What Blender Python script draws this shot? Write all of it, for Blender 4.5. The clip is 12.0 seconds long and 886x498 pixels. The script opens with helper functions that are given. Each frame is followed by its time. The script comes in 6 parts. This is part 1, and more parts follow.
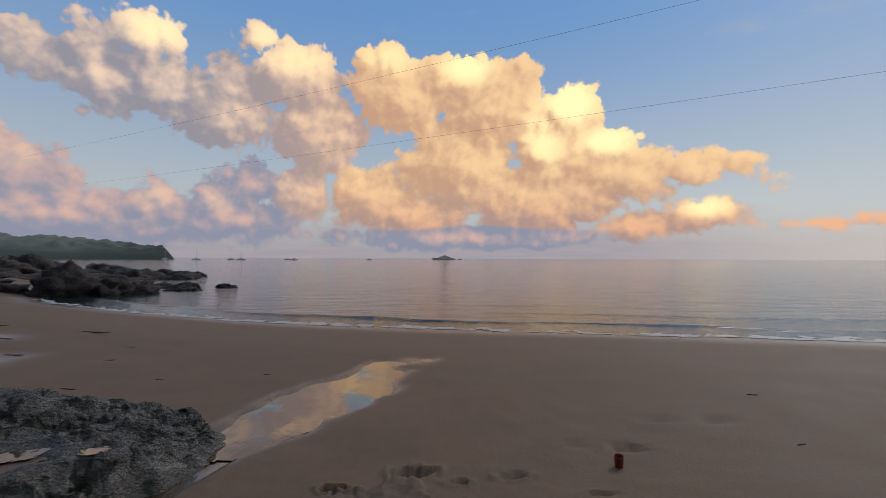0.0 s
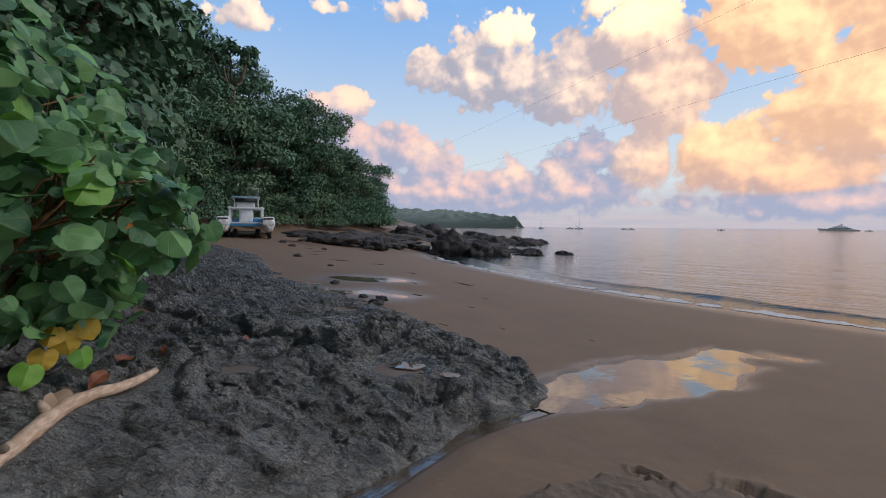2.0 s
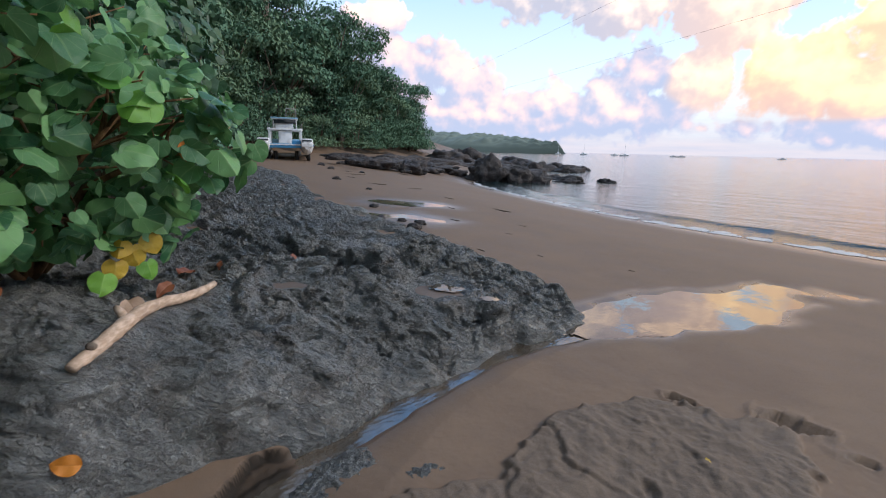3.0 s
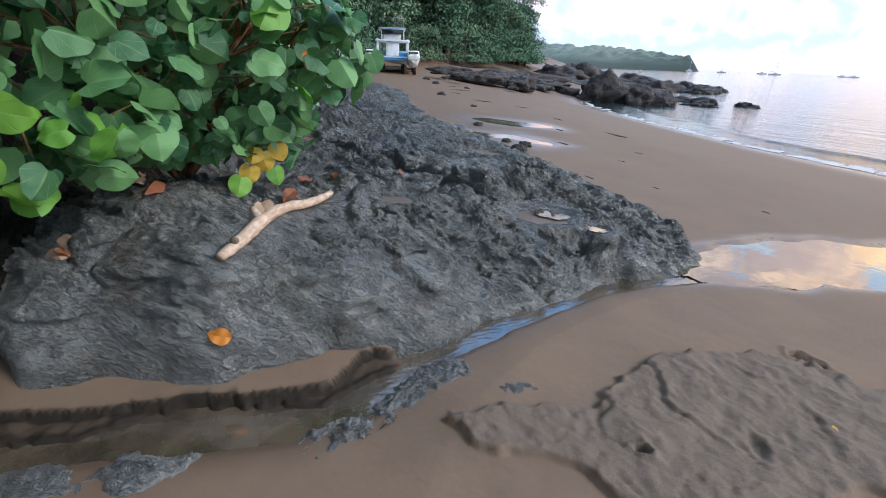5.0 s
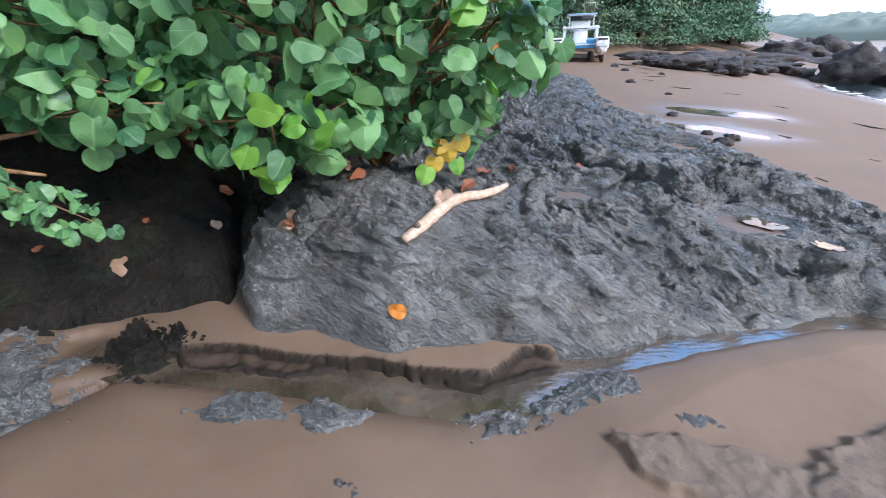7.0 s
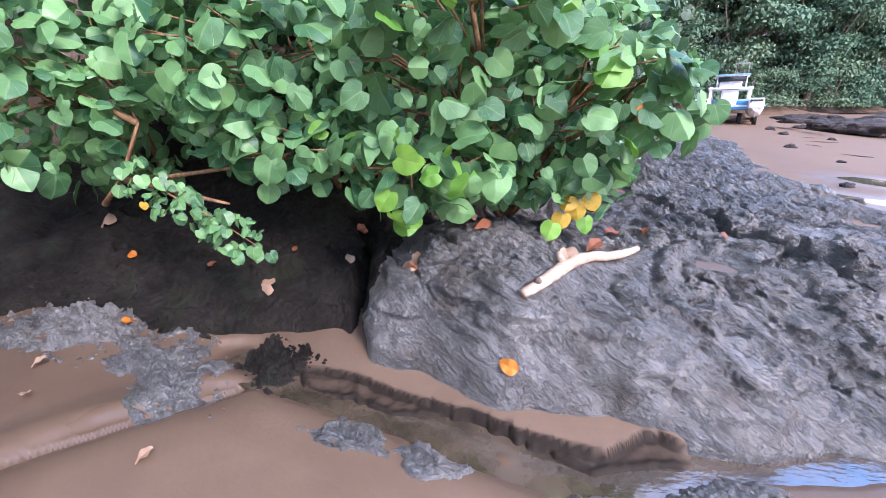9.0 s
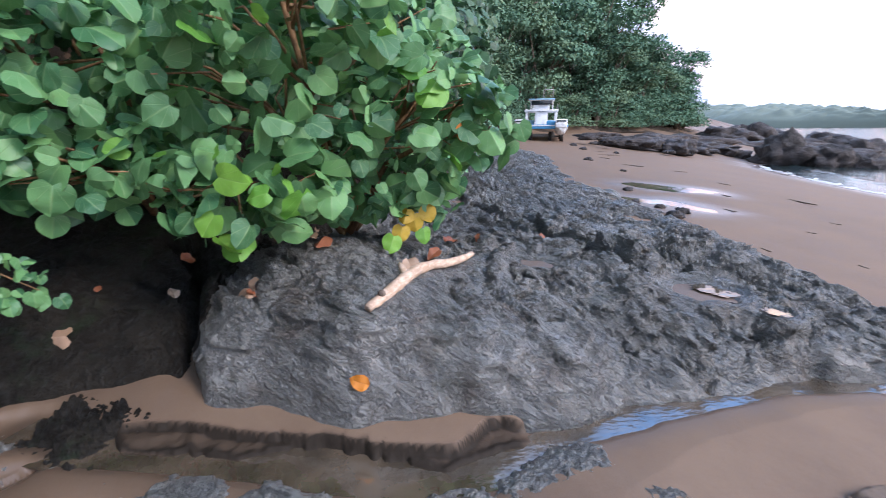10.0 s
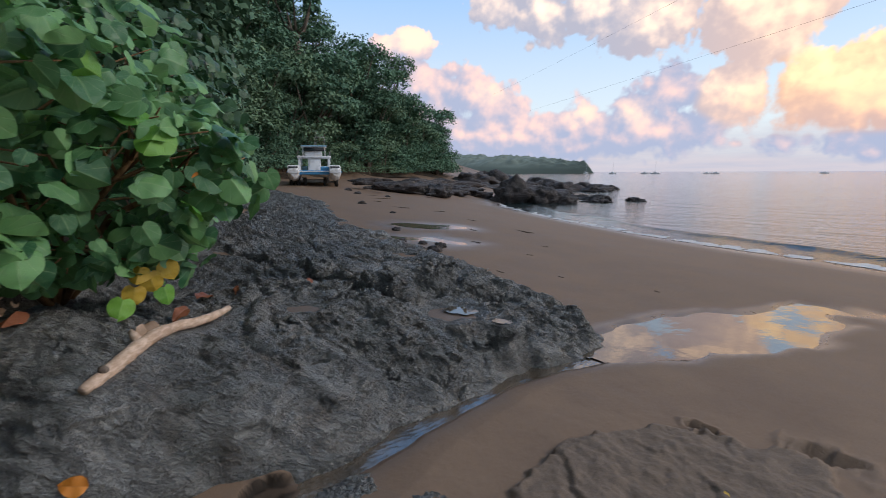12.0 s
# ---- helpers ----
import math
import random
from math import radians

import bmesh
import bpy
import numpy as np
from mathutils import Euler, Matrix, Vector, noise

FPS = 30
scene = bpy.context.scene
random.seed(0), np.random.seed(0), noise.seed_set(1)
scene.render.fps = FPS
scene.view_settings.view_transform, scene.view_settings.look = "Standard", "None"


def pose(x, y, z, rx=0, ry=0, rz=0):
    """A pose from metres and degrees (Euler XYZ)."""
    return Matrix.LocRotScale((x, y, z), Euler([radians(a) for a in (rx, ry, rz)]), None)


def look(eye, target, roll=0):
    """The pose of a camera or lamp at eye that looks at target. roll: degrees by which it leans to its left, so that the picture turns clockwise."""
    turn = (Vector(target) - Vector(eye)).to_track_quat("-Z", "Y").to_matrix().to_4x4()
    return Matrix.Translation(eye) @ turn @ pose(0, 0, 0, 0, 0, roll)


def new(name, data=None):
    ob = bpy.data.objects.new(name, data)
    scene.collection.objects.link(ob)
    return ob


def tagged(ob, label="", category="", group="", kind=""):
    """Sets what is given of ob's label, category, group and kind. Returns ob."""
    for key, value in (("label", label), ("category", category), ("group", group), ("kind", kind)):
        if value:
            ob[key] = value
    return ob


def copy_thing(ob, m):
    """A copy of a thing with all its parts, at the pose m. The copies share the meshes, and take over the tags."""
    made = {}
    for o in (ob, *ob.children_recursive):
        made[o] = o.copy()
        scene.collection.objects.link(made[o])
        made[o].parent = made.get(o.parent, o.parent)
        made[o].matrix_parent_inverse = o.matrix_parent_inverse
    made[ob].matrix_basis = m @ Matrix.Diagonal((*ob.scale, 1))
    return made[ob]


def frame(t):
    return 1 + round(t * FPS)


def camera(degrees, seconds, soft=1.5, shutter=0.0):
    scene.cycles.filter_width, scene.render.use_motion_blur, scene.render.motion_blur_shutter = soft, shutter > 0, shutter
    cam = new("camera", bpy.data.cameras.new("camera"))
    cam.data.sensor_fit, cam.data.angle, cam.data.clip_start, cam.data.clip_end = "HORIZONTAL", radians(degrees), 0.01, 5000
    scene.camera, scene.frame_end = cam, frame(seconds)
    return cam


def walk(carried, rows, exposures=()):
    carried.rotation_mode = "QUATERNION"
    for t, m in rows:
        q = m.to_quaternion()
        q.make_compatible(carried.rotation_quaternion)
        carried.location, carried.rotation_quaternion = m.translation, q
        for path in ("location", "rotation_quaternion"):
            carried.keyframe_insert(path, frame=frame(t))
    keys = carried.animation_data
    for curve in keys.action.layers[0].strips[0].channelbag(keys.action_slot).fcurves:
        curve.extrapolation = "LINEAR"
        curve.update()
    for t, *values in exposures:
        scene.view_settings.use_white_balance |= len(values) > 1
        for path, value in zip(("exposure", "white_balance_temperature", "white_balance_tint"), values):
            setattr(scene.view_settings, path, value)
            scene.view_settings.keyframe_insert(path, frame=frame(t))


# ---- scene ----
cam = camera(90.5, 12.0, soft=0.7, shutter=0.25)
PATH = [
    (0, (0.584, 0.183, 1.592), (0.554, 2.182, 1.634), 0.2),
    (0.5, (0.643, 0.253, 1.594), (0.304, 2.224, 1.613), 0.0),
    (1, (0.701, 0.285, 1.599), (-0.019, 2.151, 1.593), 0.1),
    (1.5, (0.689, 0.339, 1.586), (-0.418, 2.004, 1.546), 0.4),
    (2, (0.677, 0.346, 1.573), (-0.678, 1.813, 1.467), 0.5),
    (2.5, (0.659, 0.341, 1.57), (-0.742, 1.746, 1.319), 0.9),
    (3, (0.623, 0.329, 1.561), (-0.81, 1.653, 1.119), 1.3),
    (3.5, (0.599, 0.305, 1.565), (-0.927, 1.457, 0.979), 0.6),
    (5.3, (0.529, 0.294, 1.543), (-1.072, 1.152, 0.706), 2.2),
    (5.5, (0.518, 0.303, 1.547), (-1.118, 1.077, 0.695), 1.5),
    (6, (0.518, 0.296, 1.546), (-1.198, 0.874, 0.696), 0.1),
    (6.5, (0.517, 0.276, 1.55), (-1.246, 0.7, 0.705), -0.9),
    (7, (0.503, 0.271, 1.543), (-1.306, 0.492, 0.721), -1.8),
    (7.5, (0.489, 0.251, 1.553), (-1.36, 0.2, 0.792), -1.7),
    (7.7, (0.502, 0.218, 1.568), (-1.347, 0.045, 0.826), -1.4),
    (9.3, (0.497, 0.221, 1.543), (-1.401, -0.034, 0.966), -0.1),
    (9.5, (0.499, 0.242, 1.541), (-1.419, 0.181, 0.978), 0.1),
    (10, (0.528, 0.301, 1.546), (-1.364, 0.675, 1.014), -0.4),
    (10.5, (0.581, 0.337, 1.559), (-1.243, 0.966, 1.034), -0.3),
    (11, (0.632, 0.353, 1.567), (-1.135, 1.155, 1.081), -0.4),
    (11.5, (0.701, 0.39, 1.562), (-0.979, 1.4, 1.168), -0.1),
    (12, (0.724, 0.44, 1.568), (-0.808, 1.679, 1.223), -0.2),
]
EXPOSURES = [(0, 0.0, 6500, 10), (1.5, 0.32, 6400, 10), (2.5, 0.9, 6200, 8), (3.5, 1.4, 6000, 6), (5.3, 1.8, 5850, 5), (6.5, 2.15, 5800, 7), (7.5, 2.68, 5850, 15),
             (9.4, 2.92, 5800, 27), (10, 2.25, 5800, 15), (10.5, 1.75, 5900, 8), (11, 1.25, 6000, 7), (11.5, 1.0, 6100, 8), (12, 0.85, 6200, 8)]
walk(cam, [(t, look(eye, target, roll)) for t, eye, target, roll in PATH], EXPOSURES)

SEA = -0.75
rng = random.Random(7)
nrs = np.random.RandomState(11)

# ---- world: low evening sun behind cumulus, soft light on the beach ----
SUN_AZ, SUN_EL = radians(46), radians(36)
world = bpy.data.worlds.new("world")
scene.world = world
world.use_nodes = True


class Nodes:
    """Short hand for building a node tree."""

    def __init__(self, tree):
        self.tree = tree
        tree.nodes.clear()

    def add(self, kind):
        return self.tree.nodes.new(kind)

    def put(self, socket, value):
        if isinstance(value, bpy.types.NodeSocket):
            self.tree.links.new(value, socket)
        elif value is not None:
            socket.default_value = value

    def math(self, op, a, b=None, c=None, clamp=False):
        n = self.add("ShaderNodeMath")
        n.operation, n.use_clamp = op, clamp
        for s, v in zip(n.inputs, (a, b, c)):
            self.put(s, v)
        return n.outputs[0]

    def vec(self, op, a, b=None, scale=None):
        n = self.add("ShaderNodeVectorMath")
        n.operation = op
        self.put(n.inputs[0], a)
        self.put(n.inputs[1], b)
        if scale is not None:
            self.put(n.inputs[3], scale)
        return n.outputs["Value"] if op in ("LENGTH", "DOT_PRODUCT", "DISTANCE") else n.outputs[0]

    def noise(self, vector, scale, detail=4.0, rough=0.55, distortion=0.0, lacunarity=2.0):
        n = self.add("ShaderNodeTexNoise")
        self.put(n.inputs["Vector"], vector)
        for key, v in (("Scale", scale), ("Detail", detail), ("Roughness", rough), ("Distortion", distortion), ("Lacunarity", lacunarity)):
            self.put(n.inputs[key], v)
        return n.outputs["Fac"]

    def voronoi(self, vector, scale, feature="F1", detail=0.0, smooth=0.3):
        n = self.add("ShaderNodeTexVoronoi")
        n.feature = feature
        self.put(n.inputs["Vector"], vector)
        self.put(n.inputs["Scale"], scale)
        self.put(n.inputs["Detail"], detail)
        if feature == "SMOOTH_F1":
            self.put(n.inputs["Smoothness"], smooth)
        return n.outputs["Distance"]

    def span(self, value, a, b, lo=0.0, hi=1.0, smooth=True):
        n = self.add("ShaderNodeMapRange")
        n.interpolation_type = "SMOOTHSTEP" if smooth else "LINEAR"
        for s, v in zip(n.inputs, (value, a, b, lo, hi)):
            self.put(s, v)
        return n.outputs[0]

    def mix(self, fac, a, b, blend="MIX"):
        n = self.add("ShaderNodeMix")
        n.data_type, n.blend_type = "RGBA", blend
        self.put(n.inputs[0], fac)
        for s, v in ((n.inputs[6], a), (n.inputs[7], b)):
            self.put(s, (*v, 1.0) if isinstance(v, tuple) and len(v) == 3 else v)
        return n.outputs[2]

    def bump(self, height, strength, distance=0.02, normal=None):
        n = self.add("ShaderNodeBump")
        self.put(n.inputs["Strength"], strength)
        self.put(n.inputs["Distance"], distance)
        self.put(n.inputs["Height"], height)
        self.put(n.inputs["Normal"], normal)
        return n.outputs[0]


# azimuth, elevation, half width, half height of each cloud heap, in tens of degrees
GOLD = [
    (-0.79, 2.35, 0.45, 0.26), (-0.57, 2.03, 0.66, 0.51), (0.10, 2.27, 0.48, 0.24), (0.62, 1.90, 0.76, 0.54), (1.51, 1.75, 0.37, 0.35), (1.33, 1.33, 0.62, 0.49),
    (2.00, 1.31, 0.39, 0.22), (0.18, 1.22, 0.84, 0.65), (1.12, 0.70, 1.12, 0.44), (2.19, 1.00, 0.72, 0.33), (2.91, 1.01, 0.56, 0.20), (3.01, 0.53, 0.34, 0.19),
    (2.44, 0.39, 0.84, 0.19), (-1.00, 0.78, 0.61, 0.44), (-0.41, 0.57, 0.80, 0.34), (-0.49, 1.22, 0.40, 0.23), (3.60, 0.83, 0.19, 0.09), (4.08, 0.37, 0.39, 0.05),
]
GREY = [
    (-4.42, 1.88, 0.38, 0.24), (-3.95, 2.14, 0.27, 0.31), (-3.92, 1.78, 0.39, 0.29), (-3.54, 2.27, 0.35, 0.24), (-3.30, 1.85, 0.56, 0.31), (-2.74, 1.62, 0.62, 0.36),
    (-1.98, 2.12, 0.56, 0.42), (-1.71, 1.51, 0.65, 0.50), (-1.90, 0.78, 0.41, 0.43), (-2.35, 2.50, 0.25, 0.15), (-2.56, 1.98, 0.40, 0.30), (-6.63, 2.28, 0.36, 0.13),
    (-5.73, 2.50, 0.20, 0.07), (-4.69, 2.58, 0.30, 0.09),
]
BANK = [
    (-4.51, 0.76, 0.36, 0.30), (-4.15, 0.61, 0.36, 0.27), (-3.39, 0.65, 0.29, 0.20), (-2.81, 0.66, 0.35, 0.26), (-3.78, 0.33, 1.24, 0.16), (-2.42, 0.85, 0.37, 0.30),
    (-5.53, 1.44, 0.41, 0.24), (-5.32, 1.05, 0.49, 0.35), (-5.60, 0.69, 1.03, 0.40), (-4.78, 0.95, 0.40, 0.32),
    (-4.30, 0.42, 1.50, 0.34), (-2.70, 0.45, 1.00, 0.30), (0.40, 0.28, 1.90, 0.20),
]
# the sunlit towers: azimuth, elevation, half width, half height, strength
TOWERS = [(0.22, 2.36, 0.40, 0.22, 0.9), (1.53, 1.88, 0.42, 0.36, 1.0), (1.98, 1.42, 0.45, 0.20, 0.9), (1.20, 1.50, 0.32, 0.50, 0.7), (3.02, 0.60, 0.32, 0.18, 0.8), (-3.45, 2.36, 0.40, 0.22, 0.9),
          (-1.95, 2.34, 0.60, 0.22, 0.75), (-2.32, 2.52, 0.28, 0.16, 0.75), (-0.80, 2.45, 0.45, 0.20, 0.5), (-5.50, 1.55, 0.45, 0.18, 0.8), (-2.85, 0.66, 0.30, 0.18, 0.5), (-3.42, 0.68, 0.22, 0.16, 0.5), (-4.5, 0.95, 0.30, 0.14, 0.4)]


def sky():
    n = Nodes(world.node_tree)
    way = n.vec("NORMALIZE", n.add("ShaderNodeTexCoord").outputs["Generated"])
    sep = n.add("ShaderNodeSeparateXYZ")
    n.put(sep.inputs[0], way)
    az = n.math("MULTIPLY", n.math("ARCTAN2", sep.outputs[0], sep.outputs[1]), 18 / math.pi)
    el = n.math("MULTIPLY", n.math("ARCSINE", sep.outputs[2]), 18 / math.pi)
    at = n.add("ShaderNodeCombineXYZ")
    n.put(at.inputs[0], az)
    n.put(at.inputs[1], el)
    place = at.outputs[0]

    def heaps(p, rows):
        field = None
        for x, y, a, b in rows:
            v = n.vec("MULTIPLY", n.vec("SUBTRACT", p, (x, y, 0)), (1 / a, 1 / b, 0))
            f = n.math("MULTIPLY", n.math("SUBTRACT", 1.0, n.vec("LENGTH", v)), 1.2 * math.sqrt(a * b))
            field = f if field is None else n.math("SMOOTH_MAX", field, f, 0.10)
        return n.math("MAXIMUM", field, -0.9)

    def noise_colour(p, scale):
        t = n.add("ShaderNodeTexNoise")
        n.put(t.inputs["Vector"], p)
        n.put(t.inputs["Scale"], scale)
        n.put(t.inputs["Detail"], 3.0)
        return t.outputs["Color"]

    def billow(p, detail):
        """Round puffs in two sizes, with ragged ends."""
        warp = n.vec("ADD", p, n.vec("SCALE", n.vec("SUBTRACT", noise_colour(p, 2.2), (0.5, 0.5, 0.5)), scale=0.22))
        puffs = n.math("SUBTRACT", 0.40, n.voronoi(warp, 2.6, "SMOOTH_F1", detail, 0.25))
        small = n.math("SUBTRACT", 0.40, n.voronoi(warp, 7.5, "SMOOTH_F1", detail, 0.3))
        rough = n.math("SUBTRACT", n.noise(p, 3.0, 2.0 + detail * 3, 0.6), 0.5)
        return n.math("ADD", n.math("ADD", n.math("MULTIPLY", puffs, 0.34), n.math("MULTIPLY", small, 0.15)), n.math("MULTIPLY", rough, 0.42))

    gold_body, grey_body, bank_body = heaps(place, GOLD), heaps(place, GREY), heaps(place, BANK)
    body = n.math("SMOOTH_MAX", n.math("SMOOTH_MAX", gold_body, grey_body, 0.05), bank_body, 0.05)
    aside = n.vec("ADD", place, (0.22, 0.20, 0.0))
    beyond = n.math("MAXIMUM", n.math("MAXIMUM", heaps(aside, GOLD), heaps(aside, GREY)), heaps(aside, BANK))
    here = n.math("ADD", body, billow(place, 2.0))
    cover = n.span(here, -0.30, n.span(el, 0.4, 1.6, -0.08, -0.20))
    relief = n.math("SUBTRACT", billow(place, 0.8), billow(n.vec("ADD", place, (0.08, 0.08, 0.0)), 0.8))
    slope = n.math("SUBTRACT", body, beyond)
    fine = n.math("SUBTRACT", n.noise(place, 5.0, 7, 0.62), 0.5)
    lit = n.math("ADD", n.math("ADD", n.math("MULTIPLY", slope, 1.35), n.math("MULTIPLY", relief, 2.4)), n.math("MULTIPLY", fine, 0.75))
    tower = None
    for x, y, a, b, k in TOWERS:
        v = n.vec("LENGTH", n.vec("MULTIPLY", n.vec("SUBTRACT", place, (x, y, 0)), (1 / a, 1 / b, 0)))
        f = n.span(v, 0.15, 1.35, k, 0.0)
        tower = f if tower is None else n.math("MAXIMUM", tower, f)
    in_gold = n.span(n.math("SUBTRACT", gold_body, n.math("MAXIMUM", grey_body, bank_body)), -0.25, 0.20)
    in_bank = n.span(n.math("SUBTRACT", bank_body, n.math("MAXIMUM", grey_body, gold_body)), -0.15, 0.15)
    sombre = n.math("MULTIPLY", n.math("SUBTRACT", 1.0, in_gold), n.math("SUBTRACT", 0.20, n.math("MULTIPLY", tower, 0.15)))
    lit = n.span(n.math("SUBTRACT", n.math("ADD", lit, n.math("MULTIPLY", tower, 0.45)), n.math("ADD", sombre, n.math("MULTIPLY", in_bank, 0.12))), -0.60, 0.85)
    warm = n.span(az, -3.4, -1.2)
    low = n.span(el, 0.3, 1.1)
    gold_lit = n.mix(low, (0.86, 0.48, 0.29), (0.95, 0.64, 0.35))
    gold_shade = n.mix(low, (0.42, 0.29, 0.26), (0.58, 0.35, 0.23))
    grey_lit = n.mix(warm, (0.90, 0.66, 0.50), n.mix(low, (0.86, 0.46, 0.26), (0.92, 0.62, 0.42)))
    grey_shade = n.mix(warm, (0.30, 0.29, 0.34), (0.46, 0.33, 0.29))
    bright = n.mix(in_gold, n.mix(in_bank, grey_lit, (0.70, 0.46, 0.39)), gold_lit)
    shade = n.mix(in_gold, n.mix(in_bank, grey_shade, (0.27, 0.29, 0.38)), gold_shade)
    cloud = n.mix(lit, shade, bright)
    cloud = n.mix(n.math("MULTIPLY", n.math("MULTIPLY", tower, lit), n.mix(in_bank, n.mix(in_gold, (0.7, 0.7, 0.7), (1, 1, 1)), (0.25, 0.25, 0.25))), cloud, (1.35, 1.08, 0.55))

    base = n.add("ShaderNodeTexSky")
    base.sky_type, base.sun_disc = "NISHITA", False
    base.sun_elevation, base.sun_rotation = SUN_EL, SUN_AZ
    base.air_density, base.dust_density, base.ozone_density = 1.0, 0.6, 1.6
    clear = n.vec("SCALE", base.outputs[0], scale=SKY)
    tint = n.mix(n.span(el, 0.0, 3.2), (0.55, 0.58, 0.57), (0.15, 0.33, 0.64))
    clear = n.mix(0.82, clear, tint)
    # the long grey bank of cloud that lies on the horizon
    bank = n.math("MULTIPLY", n.span(n.math("ADD", el, n.math("MULTIPLY", n.noise(n.vec("MULTIPLY", place, (0.6, 2.5, 1)), 1.4, 6, 0.6), 0.55)), 0.35, 0.95, 1.0, 0.0), 0.9)
    haze = n.mix(n.noise(n.vec("MULTIPLY", place, (0.8, 9, 1)), 1.6, 5, 0.6), (0.26, 0.28, 0.36), (0.46, 0.37, 0.37))
    sky_colour = n.mix(bank, clear, n.mix(n.span(az, 1.5, 5), haze, (0.55, 0.50, 0.48)))
    thin = n.math("MULTIPLY", n.span(n.noise(n.vec("MULTIPLY", place, (0.35, 1.2, 1)), 1.1, 6, 0.6), 0.56, 0.8), 0.35)
    sky_colour = n.mix(thin, sky_colour, (0.52, 0.46, 0.45))
    # unseen dim cloud deck, added to weaken light from behind and overhead
    away = n.math("MULTIPLY", n.span(n.math("ABSOLUTE", az), 6.5, 9.5), 0.95)
    deck = n.math("MULTIPLY", n.span(n.noise(way, 3.2, 7, 0.6), 0.30, 0.52), n.math("MAXIMUM", away, n.math("MULTIPLY", n.span(el, 3.2, 4.2), 0.75)))
    sky_colour = n.mix(deck, sky_colour, n.mix(n.noise(way, 7, 5, 0.6), (0.16, 0.17, 0.19), (0.35, 0.34, 0.34)))
    total = n.mix(cover, sky_colour, cloud)
    out = n.add("ShaderNodeOutputWorld")
    bg = n.add("ShaderNodeBackground")
    n.put(bg.inputs[0], total)
    n.put(bg.inputs[1], 1.0)
    n.put(out.inputs[0], bg.outputs[0])


SKY = 0.055
sky()
sun = new("sun", bpy.data.lights.new("sun", "SUN"))
sun.data.energy, sun.data.angle, sun.data.color = 0.85, radians(20), (1.0, 0.86, 0.72)
sun.matrix_world = look((math.sin(SUN_AZ) * 50, math.cos(SUN_AZ) * 50, 50 * math.tan(SUN_EL)), (0, 0, 0))

# ---- materials ----
def material(name, build):
    m = bpy.data.materials.new(name)
    m.use_nodes = True
    n = Nodes(m.node_tree)
    shader = build(n)
    out = n.add("ShaderNodeOutputMaterial")
    n.put(out.inputs[0], shader)
    return m


def surface(n, colour, rough, normal=None, metal=0.0, spec=0.5, **more):
    p = n.add("ShaderNodeBsdfPrincipled")
    n.put(p.inputs["Base Color"], (*colour, 1.0) if isinstance(colour, tuple) else colour)
    n.put(p.inputs["Roughness"], rough)
    n.put(p.inputs["Metallic"], metal)
    n.put(p.inputs["Specular IOR Level"], spec)
    n.put(p.inputs["Normal"], normal)
    for key, v in more.items():
        n.put(p.inputs[key], v)
    return p.outputs[0]


def where(n):
    return n.add("ShaderNodeTexCoord").outputs["Object"]


def attribute(n, name):
    a = n.add("ShaderNodeAttribute")
    a.attribute_name = name
    return a.outputs["Fac"]


def sand_look(n):
    p = where(n)
    wet = attribute(n, "wet")
    grain = n.noise(p, 420, 3, 0.7)
    blotch = n.noise(p, 1.3, 5, 0.6)
    streak = n.noise(n.vec("MULTIPLY", p, (0.5, 1.6, 1)), 2.4, 5, 0.6)
    c = n.mix(n.span(blotch, 0.3, 0.7), (0.152, 0.098, 0.063), (0.200, 0.134, 0.088))
    c = n.mix(n.math("MULTIPLY", n.span(streak, 0.52, 0.72), 0.35), c, (0.17, 0.125, 0.10))
    c = n.mix(n.math("MULTIPLY", n.span(grain, 0.35, 0.75), 0.45), c, (0.245, 0.186, 0.140))
    c = n.mix(n.math("MULTIPLY", attribute(n, "coarse"), 0.7), c, n.mix(n.span(n.noise(p, 170, 4, 0.75), 0.38, 0.62), (0.100, 0.078, 0.060), (0.190, 0.150, 0.118)))
    c = n.mix(n.math("MULTIPLY", wet, 0.8), c, n.mix(0.6, c, (0.06, 0.042, 0.030)))
    # dark silty colour that also paints the shade of ledges and crust steps
    c = n.mix(n.math("MULTIPLY", attribute(n, "silt_shade"), 0.95), c, (0.018, 0.015, 0.012))
    rough = n.math("SUBTRACT", n.span(blotch, 0.2, 0.8, 0.62, 0.78), n.math("MULTIPLY", wet, 0.42))
    h = n.math("ADD", n.math("MULTIPLY", grain, 0.25), n.math("MULTIPLY", n.noise(p, 26, 5, 0.6), 1.0))
    h = n.math("ADD", h, n.math("MULTIPLY", n.math("MULTIPLY", n.noise(p, 48, 6, 0.72), attribute(n, "coarse")), 5.0))
    soft = n.math("SUBTRACT", 0.32, n.math("MULTIPLY", wet, 0.24))
    return surface(n, c, rough, n.bump(h, soft, 0.012), spec=n.math("SUBTRACT", n.math("ADD", 0.3, n.math("MULTIPLY", wet, 0.25)), n.math("MULTIPLY", attribute(n, "silt_shade"), 0.2)))


